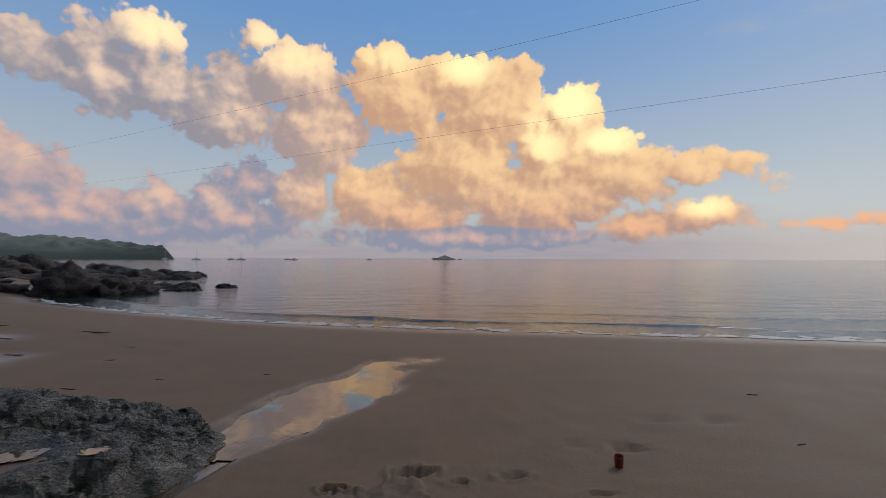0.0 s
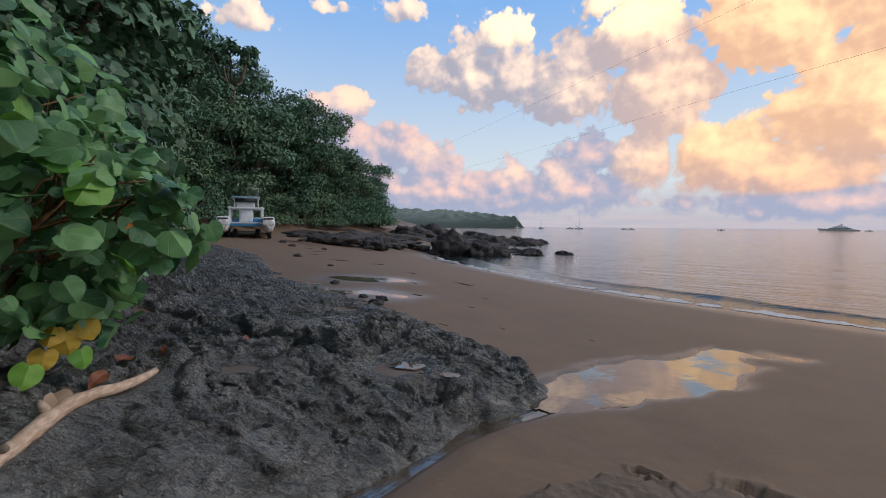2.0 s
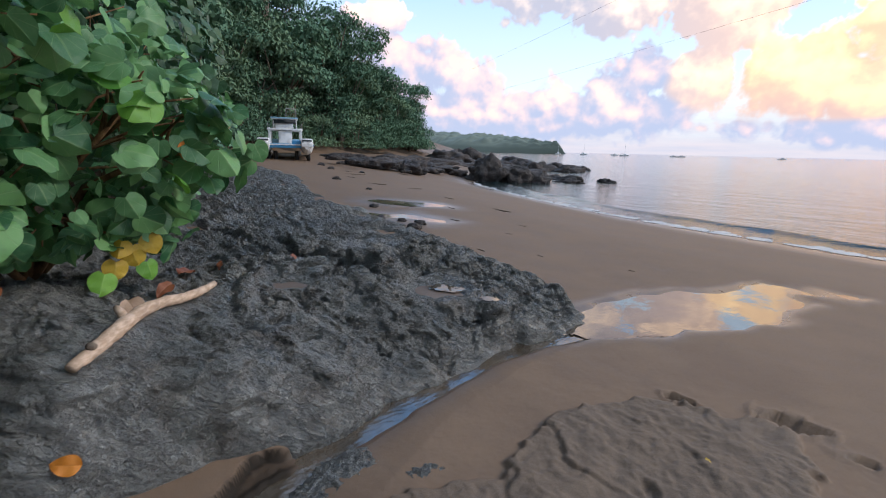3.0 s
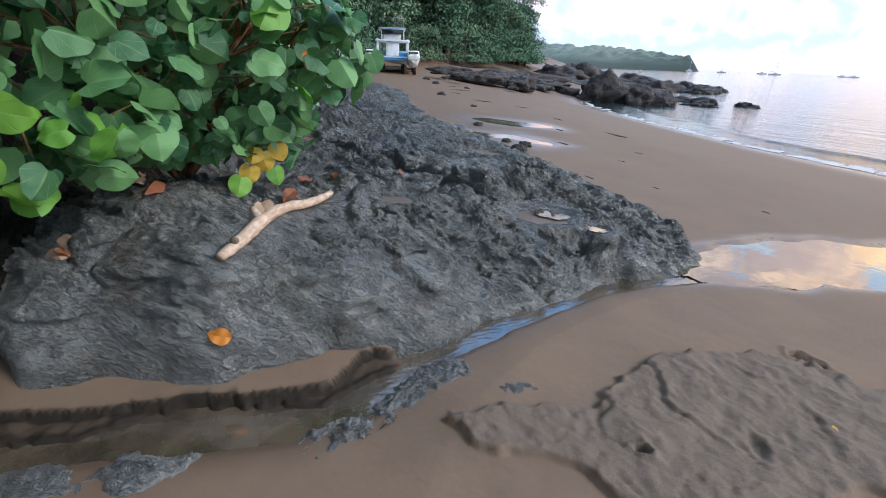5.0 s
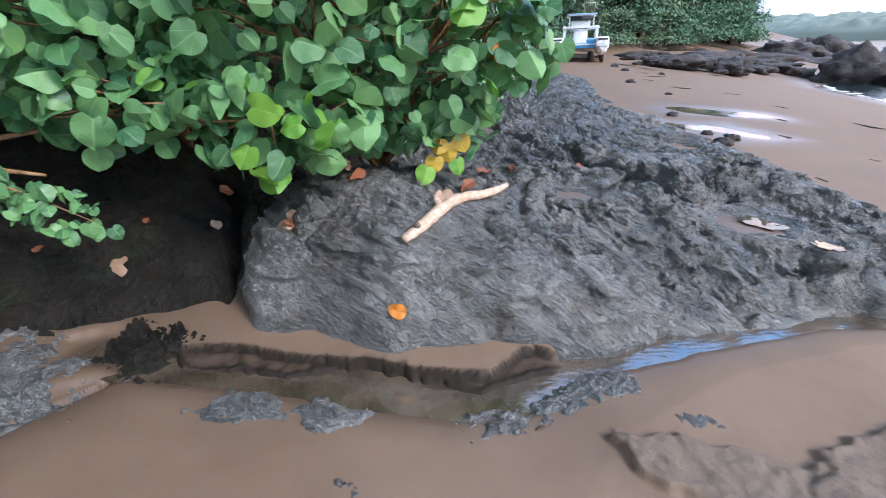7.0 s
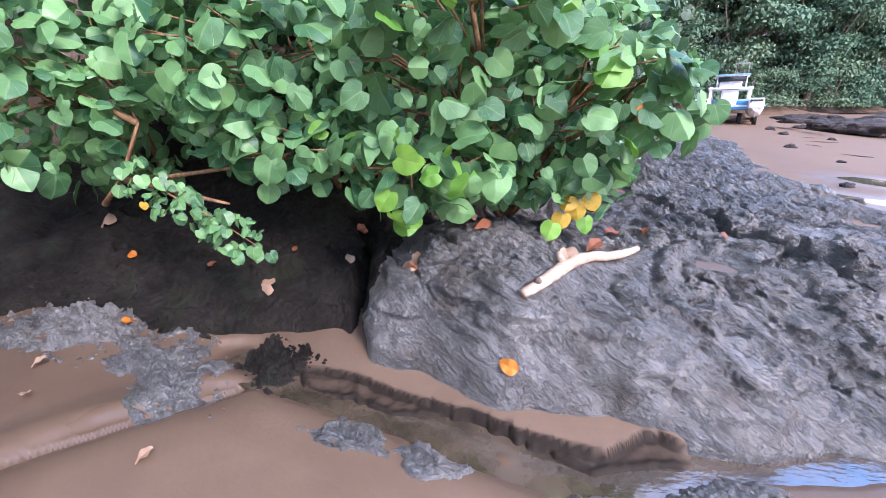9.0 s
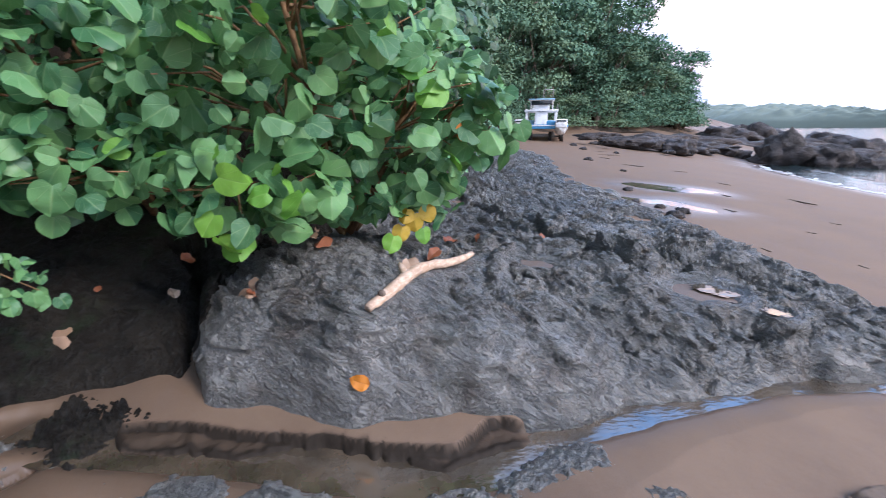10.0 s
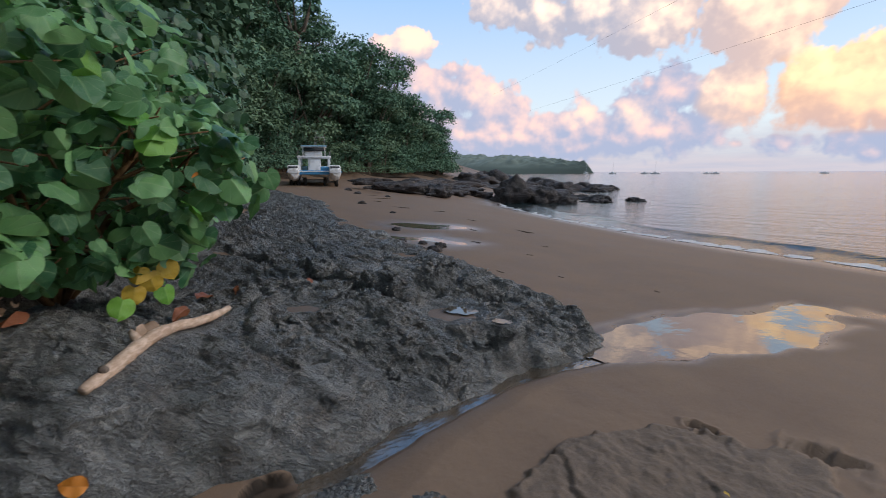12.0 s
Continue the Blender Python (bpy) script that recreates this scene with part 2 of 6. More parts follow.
def rock_look(n):
    p = where(n)
    grain = (0.62, 0.72, -0.31)
    bent = n.vec("ADD", p, n.vec("SCALE", n.vec("SUBTRACT", n.add("ShaderNodeTexNoise").outputs["Color"], (0.5, 0.5, 0.5)), scale=0.10))
    lay = n.vec("SUBTRACT", n.vec("SCALE", bent, scale=2.6), n.vec("SCALE", grain, scale=n.math("MULTIPLY", n.vec("DOT_PRODUCT", bent, grain), 1.75)))
    broad = n.noise(p, 1.1, 6, 0.62)
    mid = n.noise(lay, 2.6, 6, 0.62)
    fine = n.noise(lay, 7.5, 9, 0.70)
    flake = n.noise(lay, 15, 6, 0.74)
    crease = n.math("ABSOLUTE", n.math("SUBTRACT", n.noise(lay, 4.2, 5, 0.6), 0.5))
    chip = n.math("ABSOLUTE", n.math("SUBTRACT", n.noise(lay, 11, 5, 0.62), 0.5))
    pits = n.voronoi(n.vec("ADD", p, n.vec("SCALE", lay, scale=0.02)), 30, "F1", 1.0)
    c = n.mix(n.span(broad, 0.3, 0.7), (0.225, 0.235, 0.232), (0.365, 0.362, 0.342))
    # low spots and creases that the bump sinks are coloured darker too
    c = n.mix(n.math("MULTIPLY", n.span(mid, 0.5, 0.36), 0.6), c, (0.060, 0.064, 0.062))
    c = n.mix(n.math("MULTIPLY", n.span(fine, 0.52, 0.68), 0.6), c, (0.27, 0.265, 0.25))
    c = n.mix(n.math("MULTIPLY", n.span(n.noise(p, 2.7, 6, 0.65), 0.52, 0.70), 0.6), c, (0.150, 0.112, 0.080))
    c = n.mix(n.math("MULTIPLY", n.span(n.noise(p, 1.9, 5, 0.6), 0.55, 0.74), 0.5), c, (0.060, 0.092, 0.074))
    c = n.mix(n.math("MULTIPLY", n.span(n.noise(p, 70, 4, 0.7), 0.64, 0.76), 0.35), c, (0.45, 0.43, 0.39))
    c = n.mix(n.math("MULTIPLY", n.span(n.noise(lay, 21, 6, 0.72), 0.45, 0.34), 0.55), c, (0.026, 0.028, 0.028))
    c = n.mix(n.math("MULTIPLY", n.span(flake, 0.56, 0.66), 0.35), c, (0.36, 0.355, 0.335))
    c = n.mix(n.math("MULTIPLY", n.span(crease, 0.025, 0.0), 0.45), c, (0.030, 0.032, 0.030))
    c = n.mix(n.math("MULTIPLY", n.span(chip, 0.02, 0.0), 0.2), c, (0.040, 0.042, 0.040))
    rough = n.span(n.noise(p, 2.2, 6, 0.65), 0.35, 0.65, 0.34, 0.60)
    h = n.math("ADD", n.math("MULTIPLY", fine, 1.1), n.math("MULTIPLY", pits, 0.2))
    h = n.math("ADD", h, n.math("MULTIPLY", n.span(crease, 0.0, 0.08), 0.22))
    h = n.math("ADD", h, n.math("MULTIPLY", n.span(chip, 0.0, 0.10), 0.10))
    h = n.math("ADD", h, n.math("MULTIPLY", n.noise(lay, 24, 6, 0.7), 0.45))
    h = n.math("ADD", h, n.math("MULTIPLY", n.noise(p, 90, 4, 0.7), 0.14))
    return surface(n, c, rough, n.bump(n.math("ADD", h, n.math("MULTIPLY", flake, 0.7)), 1.0, 0.06, n.bump(n.math("ADD", mid, n.math("MULTIPLY", n.span(crease, 0.0, 0.14), 0.2)), 0.9, 0.20)), spec=0.8, **{"Coat Weight": 0.2, "Coat Roughness": 0.36})


def shaded_moss_look(n):
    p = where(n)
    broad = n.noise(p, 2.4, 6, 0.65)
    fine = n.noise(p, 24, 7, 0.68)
    # wet mossy rock, taken near black to hold the bush's shade in its colour
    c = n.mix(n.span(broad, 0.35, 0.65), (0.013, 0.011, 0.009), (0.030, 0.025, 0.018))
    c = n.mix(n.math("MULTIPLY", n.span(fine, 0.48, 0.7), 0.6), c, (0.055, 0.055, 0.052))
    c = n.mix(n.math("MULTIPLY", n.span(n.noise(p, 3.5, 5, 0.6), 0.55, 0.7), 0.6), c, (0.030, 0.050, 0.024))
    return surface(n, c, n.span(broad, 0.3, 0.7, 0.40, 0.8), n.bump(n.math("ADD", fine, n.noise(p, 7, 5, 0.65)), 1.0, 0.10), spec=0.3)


def reef_look(n):
    p = where(n)
    fine = n.noise(p, 1.7, 8, 0.68)
    c = n.mix(n.span(fine, 0.35, 0.7), (0.022, 0.019, 0.020), (0.080, 0.068, 0.064))
    c = n.mix(n.math("MULTIPLY", n.span(n.noise(p, 0.5, 4, 0.6), 0.5, 0.7), 0.5), c, (0.075, 0.052, 0.042))
    return surface(n, c, 0.62, n.bump(n.noise(p, 5, 7, 0.7), 0.9, 0.25))


def water_look(n, scale=1.0, depth=(0.022, 0.034, 0.036), strength=0.75):
    p = where(n)
    v = n.vec("MULTIPLY", p, (0.55, 1.5, 1.0))
    h = n.math("ADD", n.noise(v, 0.55 * scale, 4, 0.55), n.math("MULTIPLY", n.noise(v, 2.6 * scale, 4, 0.6), 0.35))
    return surface(n, depth, 0.06, n.bump(h, strength, 0.14), IOR=1.33)


def film_look(n):
    p = where(n)
    h = n.noise(n.vec("MULTIPLY", p, (1.0, 0.6, 1)), 6, 3, 0.5)
    ripple = n.noise(n.vec("MULTIPLY", p, (1.0, 0.4, 1)), 38, 3, 0.5)
    bed = n.mix(n.span(n.noise(p, 3, 4, 0.6), 0.35, 0.65), (0.050, 0.040, 0.028), (0.110, 0.084, 0.058))
    run = attribute(n, "run")
    tall = n.math("ADD", n.math("MULTIPLY", h, 0.5), n.math("MULTIPLY", n.math("MULTIPLY", ripple, run), 0.8))
    return surface(n, bed, 0.03, n.bump(tall, 0.10, 0.05), IOR=1.9, spec=0.9)


def foam_look(n):
    p = where(n)
    bub = n.voronoi(p, 24, "F1", 2.0)
    c = n.mix(n.span(bub, 0.1, 0.5), (0.80, 0.80, 0.80), (0.55, 0.56, 0.57))
    return surface(n, c, 0.5, n.bump(bub, 0.5, 0.03))


def leaf_tone(dark, light, vein, back):
    def build(n):
        ob = n.add("ShaderNodeObjectInfo").outputs["Random"]
        isle = n.add("ShaderNodeNewGeometry").outputs["Random Per Island"]
        r = n.math("FRACT", n.math("ADD", ob, isle))
        p = where(n)
        c = n.mix(n.span(r, 0.05, 0.95, smooth=False), dark, light)
        c = n.mix(n.math("MULTIPLY", n.span(n.noise(p, 5, 4, 0.6), 0.45, 0.75), 0.45), c, back)
        turn = n.math("ARCTAN2", attribute(n, "across"), n.math("ADD", attribute(n, "along"), 0.02))
        spoke = n.math("ABSOLUTE", n.math("SINE", n.math("MULTIPLY", turn, 5.6)))
        spoke = n.math("MULTIPLY", n.span(spoke, 0.16, 0.02), n.span(attribute(n, "along"), 1.05, 0.5))
        c = n.mix(n.math("MULTIPLY", n.math("MAXIMUM", spoke, n.span(attribute(n, "rib"), 0.85, 1.0)), 0.40), c, vein)
        c = n.mix(n.math("MULTIPLY", n.span(n.noise(p, 22, 3, 0.7), 0.66, 0.76), 0.35), c, (0.10, 0.075, 0.03))
        rough = n.span(n.noise(p, 7, 3, 0.6), 0.3, 0.7, 0.38, 0.58)
        top = surface(n, c, rough, n.bump(n.math("SUBTRACT", n.noise(p, 40, 3, 0.6), n.math("MULTIPLY", spoke, 0.8)), 0.45, 0.006), spec=0.6)
        glow = n.add("ShaderNodeBsdfTranslucent")
        n.put(glow.inputs[0], n.mix(0.5, c, light))
        both = n.add("ShaderNodeMixShader")
        both.inputs[0].default_value = 0.22
        n.put(both.inputs[1], top)
        n.put(both.inputs[2], glow.outputs[0])
        return both.outputs[0]
    return build


def canopy_look(dark, light):
    def build(n):
        isle = n.add("ShaderNodeNewGeometry").outputs["Random Per Island"]
        ob = n.add("ShaderNodeObjectInfo").outputs["Random"]
        p = where(n)
        c = n.mix(n.math("MULTIPLY", n.math("ADD", isle, n.noise(p, 0.7, 3, 0.6)), 0.6), dark, light)
        c = n.mix(n.math("MULTIPLY", ob, 0.45), c, (0.055, 0.100, 0.050))
        return surface(n, c, 0.7, spec=0.12)
    return build


def bark_look(dark, light):
    def build(n):
        p = where(n)
        g = n.noise(n.vec("MULTIPLY", p, (9, 9, 1.6)), 2.2, 6, 0.65)
        c = n.mix(n.span(g, 0.35, 0.7), dark, light)
        return surface(n, c, 0.78, n.bump(g, 0.6, 0.02))
    return build


def drift_look(n):
    p = where(n)
    g = n.noise(n.vec("MULTIPLY", p, (1.4, 2.2, 5)), 11, 6, 0.65)
    c = n.mix(n.span(g, 0.35, 0.7), (0.42, 0.29, 0.20), (0.66, 0.50, 0.38))
    c = n.mix(n.math("MULTIPLY", n.span(n.noise(p, 4.5, 4, 0.6), 0.58, 0.72), 0.4), c, (0.20, 0.12, 0.08))
    return surface(n, c, 0.68, n.bump(g, 0.5, 0.01))


def paint_look(colour, dirt=0.3, rough=0.4, metal=0.0):
    def build(n):
        p = where(n)
        grime = n.span(n.noise(p, 2.2, 6, 0.65), 0.45, 0.75)
        c = n.mix(n.math("MULTIPLY", grime, dirt), colour, (0.16, 0.13, 0.10))
        return surface(n, c, n.math("ADD", rough, n.math("MULTIPLY", grime, 0.15)), n.bump(n.noise(p, 14, 4, 0.6), 0.08, 0.01), metal=metal)
    return build


def soil_look(n):
    p = where(n)
    c = n.mix(n.span(n.noise(p, 2.0, 6, 0.65), 0.3, 0.7), (0.035, 0.026, 0.018), (0.085, 0.060, 0.040))
    return surface(n, c, 0.85, n.bump(n.noise(p, 9, 6, 0.7), 0.8, 0.06))


SAND = material("wet_brown_sand", sand_look)
ROCK = material("dark_basalt", rock_look)
MOSS_SHADED = material("shaded_mossy_wet_rock", shaded_moss_look)
REEF = material("black_reef_rock", reef_look)
WATER = material("sea_water", lambda n: water_look(n))
FILM = material("shallow_water", film_look)
FOAM = material("white_foam", foam_look)
SOIL = material("leaf_litter_soil", soil_look)
LEAF = material("green_leaf", leaf_tone((0.036, 0.130, 0.054), (0.185, 0.390, 0.135), (0.32, 0.48, 0.22), (0.140, 0.260, 0.125)))
# darker copy of the leaf tones: dark foliage with the overhang's shade painted in
DEEP_SHADED = material("dark_shaded_leaf", leaf_tone((0.018, 0.060, 0.028), (0.065, 0.150, 0.062), (0.12, 0.20, 0.09), (0.050, 0.100, 0.050)))
YOUNG = material("bright_leaf", leaf_tone((0.09, 0.28, 0.03), (0.20, 0.42, 0.05), (0.28, 0.48, 0.12), (0.13, 0.30, 0.05)))
YELLOW = material("yellow_leaf", leaf_tone((0.55, 0.36, 0.03), (0.66, 0.45, 0.05), (0.60, 0.45, 0.10), (0.45, 0.24, 0.03)))
ORANGE = material("orange_leaf", leaf_tone((0.62, 0.20, 0.02), (0.72, 0.27, 0.03), (0.60, 0.25, 0.06), (0.50, 0.14, 0.02)))
RUST = material("rust_leaf", leaf_tone((0.24, 0.075, 0.035), (0.36, 0.13, 0.06), (0.36, 0.18, 0.10), (0.20, 0.07, 0.04)))
TAN = material("tan_leaf", leaf_tone((0.46, 0.30, 0.20), (0.60, 0.42, 0.30), (0.52, 0.36, 0.25), (0.38, 0.22, 0.14)))
CANOPY = material("forest_canopy", canopy_look((0.072, 0.145, 0.100), (0.180, 0.305, 0.195)))
CANOPY_PALE = material("pale_canopy", canopy_look((0.100, 0.170, 0.115), (0.235, 0.345, 0.205)))
# headland greens paled and greyed, painting in the haze of distance
FAR_HAZED = material("hazed_headland_woods", canopy_look((0.140, 0.175, 0.155), (0.215, 0.255, 0.220)))
BARK = material("grey_bark", bark_look((0.075, 0.055, 0.040), (0.22, 0.17, 0.13)))
TWIG = material("brown_branch", bark_look((0.14, 0.075, 0.035), (0.36, 0.21, 0.10)))
DRIFT = material("bleached_driftwood", drift_look)
GLEAM = material("clean_white_paint", paint_look((0.90, 0.90, 0.90), 0.08))
WHITE = material("white_paint", paint_look((0.78, 0.79, 0.80), 0.35))
BLUE = material("blue_paint", paint_look((0.07, 0.30, 0.58), 0.3))
PALE_BLUE = material("pale_blue_paint", paint_look((0.28, 0.50, 0.66), 0.25))
BLACK = material("black_rubber", paint_look((0.018, 0.018, 0.019), 0.3, 0.75))
STEEL = material("dull_steel", paint_look((0.30, 0.30, 0.30), 0.5, 0.5, 0.8))
DARK = material("dark_paint", paint_look((0.035, 0.04, 0.05), 0.2, 0.4))
CUP = material("red_brown_plastic", paint_look((0.23, 0.045, 0.022), 0.35, 0.4))
CABLE = material("cable_sheath", paint_look((0.03, 0.03, 0.035), 0.1, 0.6))
GLASS = material("tinted_glass", lambda n: surface(n, (0.03, 0.04, 0.05), 0.05, spec=0.8))


# ---- mesh helpers ----
def part(name, source, mat, parent=None, label="", smooth=True):
    """Links a bmesh or mesh as one object, under a thing or a part."""
    if isinstance(source, bmesh.types.BMesh):
        me = bpy.data.meshes.new(name)
        source.to_mesh(me)
        source.free()
    else:
        me = source
    if not me.materials:
        me.materials.append(mat)
    if smooth:
        me.polygons.foreach_set("use_smooth", [True] * len(me.polygons))
    ob = new(name, me)
    ob.parent = parent
    return tagged(ob, label)


def empty(name, m=None):
    ob = new(name)
    ob.empty_display_size = 0.2
    if m is not None:
        ob.matrix_world = m
    return ob


def raw_mesh(name, verts, faces, mat, attrs=()):
    me = bpy.data.meshes.new(name)
    verts, faces = np.asarray(verts, dtype=np.float32), np.asarray(faces, dtype=np.int32)
    k = faces.shape[1]
    me.vertices.add(len(verts))
    me.vertices.foreach_set("co", verts.ravel())
    me.loops.add(faces.size)
    me.loops.foreach_set("vertex_index", faces.ravel())
    me.polygons.add(len(faces))
    me.polygons.foreach_set("loop_start", np.arange(0, faces.size, k, dtype=np.int32))
    me.polygons.foreach_set("use_smooth", np.ones(len(faces), dtype=bool))
    me.materials.append(mat)
    me.update(calc_edges=True)
    for key, values in attrs:
        a = me.attributes.new(key, "FLOAT", "POINT")
        a.data.foreach_set("value", np.asarray(values, dtype=np.float32).ravel())
    return me


def sheet(name, X, Y, Z, mat, keep=None, attrs=()):
    """A height-field mesh on a grid; keep says which vertices may stay."""
    h, w = X.shape
    idx = np.arange(h * w).reshape(h, w)
    quads = np.stack([idx[:-1, :-1], idx[:-1, 1:], idx[1:, 1:], idx[1:, :-1]], -1).reshape(-1, 4)
    verts = np.stack([X, Y, Z], -1).reshape(-1, 3)
    attrs = [(k, v.ravel()) for k, v in attrs]
    if keep is not None:
        good = keep.ravel()[quads].any(1)
        quads = quads[good]
        used = np.unique(quads)
        back = np.full(h * w, -1)
        back[used] = np.arange(len(used))
        verts, quads = verts[used], back[quads]
        attrs = [(k, v[used]) for k, v in attrs]
    return raw_mesh(name, verts, quads, mat, attrs)


def graded(lo, a, b, hi, step, grow):
    """Coordinates with an even step from a to b that widens outward to lo and hi."""
    mid = list(np.arange(a, b, step))
    s, v, right = step, mid[-1], []
    while v < hi:
        s *= grow
        v += s
        right.append(v)
    s, v, left = step, a, []
    while v > lo:
        s *= grow
        v -= s
        left.append(v)
    return np.array(left[::-1] + mid + right)


TABLE = nrs.rand(512, 512)


def vnoise(x, y, seed=0):
    x, y = np.asarray(x, float) + seed * 17.31, np.asarray(y, float) + seed * 9.77
    xi, yi = np.floor(x).astype(int), np.floor(y).astype(int)
    fx, fy = x - xi, y - yi
    fx, fy = fx * fx * fx * (fx * (fx * 6 - 15) + 10), fy * fy * fy * (fy * (fy * 6 - 15) + 10)
    t = lambda a, b: TABLE[a & 511, b & 511]
    return ((t(xi, yi) * (1 - fx) + t(xi + 1, yi) * fx) * (1 - fy) + (t(xi, yi + 1) * (1 - fx) + t(xi + 1, yi + 1) * fx) * fy) * 2 - 1


def fbm(x, y, f, octaves=4, seed=0, gain=0.5):
    total, amp = 0, 1.0
    for i in range(octaves):
        c, s = math.cos(i * 1.1), math.sin(i * 1.1)
        total = total + amp * vnoise((x * c - y * s) * f, (x * s + y * c) * f, seed + i * 3)
        f, amp = f * 2.03, amp * gain
    return total


def ridged(x, y, f, octaves=4, seed=0):
    total, amp = 0, 1.0
    for i in range(octaves):
        total = total + amp * (1 - 2 * np.abs(vnoise(x * f, y * f, seed + i * 5)))
        f, amp = f * 2.07, amp * 0.5
    return total


def smooth01(v, a, b):
    t = np.clip((v - a) / (b - a), 0, 1)
    return t * t * (3 - 2 * t)


def line_near(x, y, pts, *values):
    """Distance to a polyline, its side (positive on its left) and values taken from the nearest point."""
    best = np.full(np.shape(x), 1e9)
    side = np.zeros(np.shape(x))
    outs = [np.zeros(np.shape(x)) for _ in values]
    for i in range(len(pts) - 1):
        (ax, ay), (bx, by) = pts[i], pts[i + 1]
        dx, dy = bx - ax, by - ay
        t = np.clip(((x - ax) * dx + (y - ay) * dy) / (dx * dx + dy * dy), 0, 1)
        d = np.hypot(x - ax - t * dx, y - ay - t * dy)
        near = d < best
        best = np.where(near, d, best)
        side = np.where(near, dx * (y - ay) - dy * (x - ax), side)
        for k, v in enumerate(values):
            outs[k] = np.where(near, v[i] * (1 - t) + v[i + 1] * t, outs[k])
    return (best, side, *outs)


def inside(x, y, poly):
    """Signed distance to a closed outline, positive inside."""
    d = line_near(x, y, list(poly) + [poly[0]])[0]
    odd = np.zeros(np.shape(x), dtype=bool)
    for (ax, ay), (bx, by) in zip(poly, list(poly[1:]) + [poly[0]]):
        cross = (ay > y) != (by > y)
        at = ax + (y - ay) / (by - ay if by != ay else 1e-9) * (bx - ax)
        odd ^= cross & (x < at)
    return np.where(odd, d, -d)


def tube(bm, pts, radii, sides=8, cap=True):
    """A tapered tube through points."""
    rings = []
    pts = [Vector(p) for p in pts]
    for i, p in enumerate(pts):
        d = (pts[min(i + 1, len(pts) - 1)] - pts[max(i - 1, 0)]).normalized()
        a = d.cross(Vector((0.13, 0.31, 1.0)) if abs(d.z) < 0.95 else Vector((1, 0, 0))).normalized()
        b = d.cross(a)
        rings.append([bm.verts.new(p + (a * math.cos(k * math.tau / sides) + b * math.sin(k * math.tau / sides)) * radii[i]) for k in range(sides)])
    for r, s in zip(rings, rings[1:]):
        for k in range(sides):
            bm.faces.new((r[k], r[(k + 1) % sides], s[(k + 1) % sides], s[k]))
    if cap:
        bm.faces.new(rings[0][::-1])
        bm.faces.new(rings[-1])
    return rings


def box(bm, lo, hi, bevel=0.0, taper=None):
    """A box from corner to corner with bevelled edges."""
    lo, hi = Vector(lo), Vector(hi)
    made = bmesh.ops.create_cube(bm, size=1.0, matrix=Matrix.Translation((lo + hi) / 2) @ Matrix.Diagonal((*(hi - lo), 1)))
    if taper:
        for v in made["verts"]:
            if v.co.z > (lo.z + hi.z) / 2:
                c = (lo + hi) / 2
                v.co.x, v.co.y = c.x + (v.co.x - c.x) * taper[0], c.y + (v.co.y - c.y) * taper[1]
    if bevel:
        edges = {e for v in made["verts"] for e in v.link_edges}
        bmesh.ops.bevel(bm, geom=list(edges), offset=bevel, segments=2, affect="EDGES", profile=0.6)
    return bm


def boxed(lo, hi, bevel=0.0, taper=None):
    return box(bmesh.new(), lo, hi, bevel, taper)


def tubed(pts, radii, sides=8):
    bm = bmesh.new()
    tube(bm, pts, radii, sides)
    return bm


# ---- the lie of the land ----
_sx = np.arange(-400, 401, 0.5)
_sy = np.interp(_sx, [-400, -110, -75, -50, -34, -27, -21.3, -13.7, -8, -5.3, 0.4, 4.3, 9.2, 13.2, 25, 60, 400],
                [420, 95, 76, 62, 42, 30, 23.0, 19.0, 16.6, 15.7, 14.7, 14.3, 13.6, 13.1, 11.5, 6, -60])
_sy = np.convolve(np.pad(_sy, 4, mode="edge"), np.ones(9) / 9, mode="valid")


def shore_y(x):
    return np.interp(x, _sx, _sy)


def seaward(x, y):
    """Metres inland from the water's edge (negative out at sea)."""
    return (shore_y(x) - y) * np.interp(x, [-60, -25, -10, 0, 40], [0.72, 0.84, 0.92, 0.98, 0.98])


def forest_in(x, y):
    """Metres inland from the edge of the woods (negative on the beach)."""
    edge = np.interp(x, [-300, -75, -55, -44, -41, -38, -33, -24, -16, -9, -5.2, -4.2, -3.4, 0, 10],
                     [280, 62, 46, 36, 28, 18, 9, 6, 4.5, 2.6, 0.6, -3, -8, -40, -120])
    return (edge - y) * 0.72


def land(x, y):
    """The smooth shape of the beach and of the wooded slope behind it."""
    d = seaward(x, y)
    prof = np.interp(d, [-400, -60, -12, 0, 6, 14, 25, 60, 400], [-40, -7, -1.1, 0, 0.45, 0.76, 1.05, 1.6, 3])
    k = np.where(d > 0, np.interp(x, [-27, -8, -2, 0], [2.1, 1.7, 1.05, 1.0]), 1.0)
    flat = np.interp(x, [-30, -12, -8, -4, -1, 3], [1.0, 0.42, 0.24, 0.14, 0.12, 0.6])
    f = forest_in(x, y)
    hill = np.interp(f, [-1, 0, 1.5, 6, 20, 60, 300], [0, 0.08, 0.7, 3.2, 11, 24, 40])
    beach = SEA + prof * k
    beach = np.where(beach > flat - 0.1, flat - 0.1 + 0.35 * (beach - flat + 0.1), beach)
    return beach + hill * (1 + 0.2 * fbm(x, y, 0.08, 3, 5))


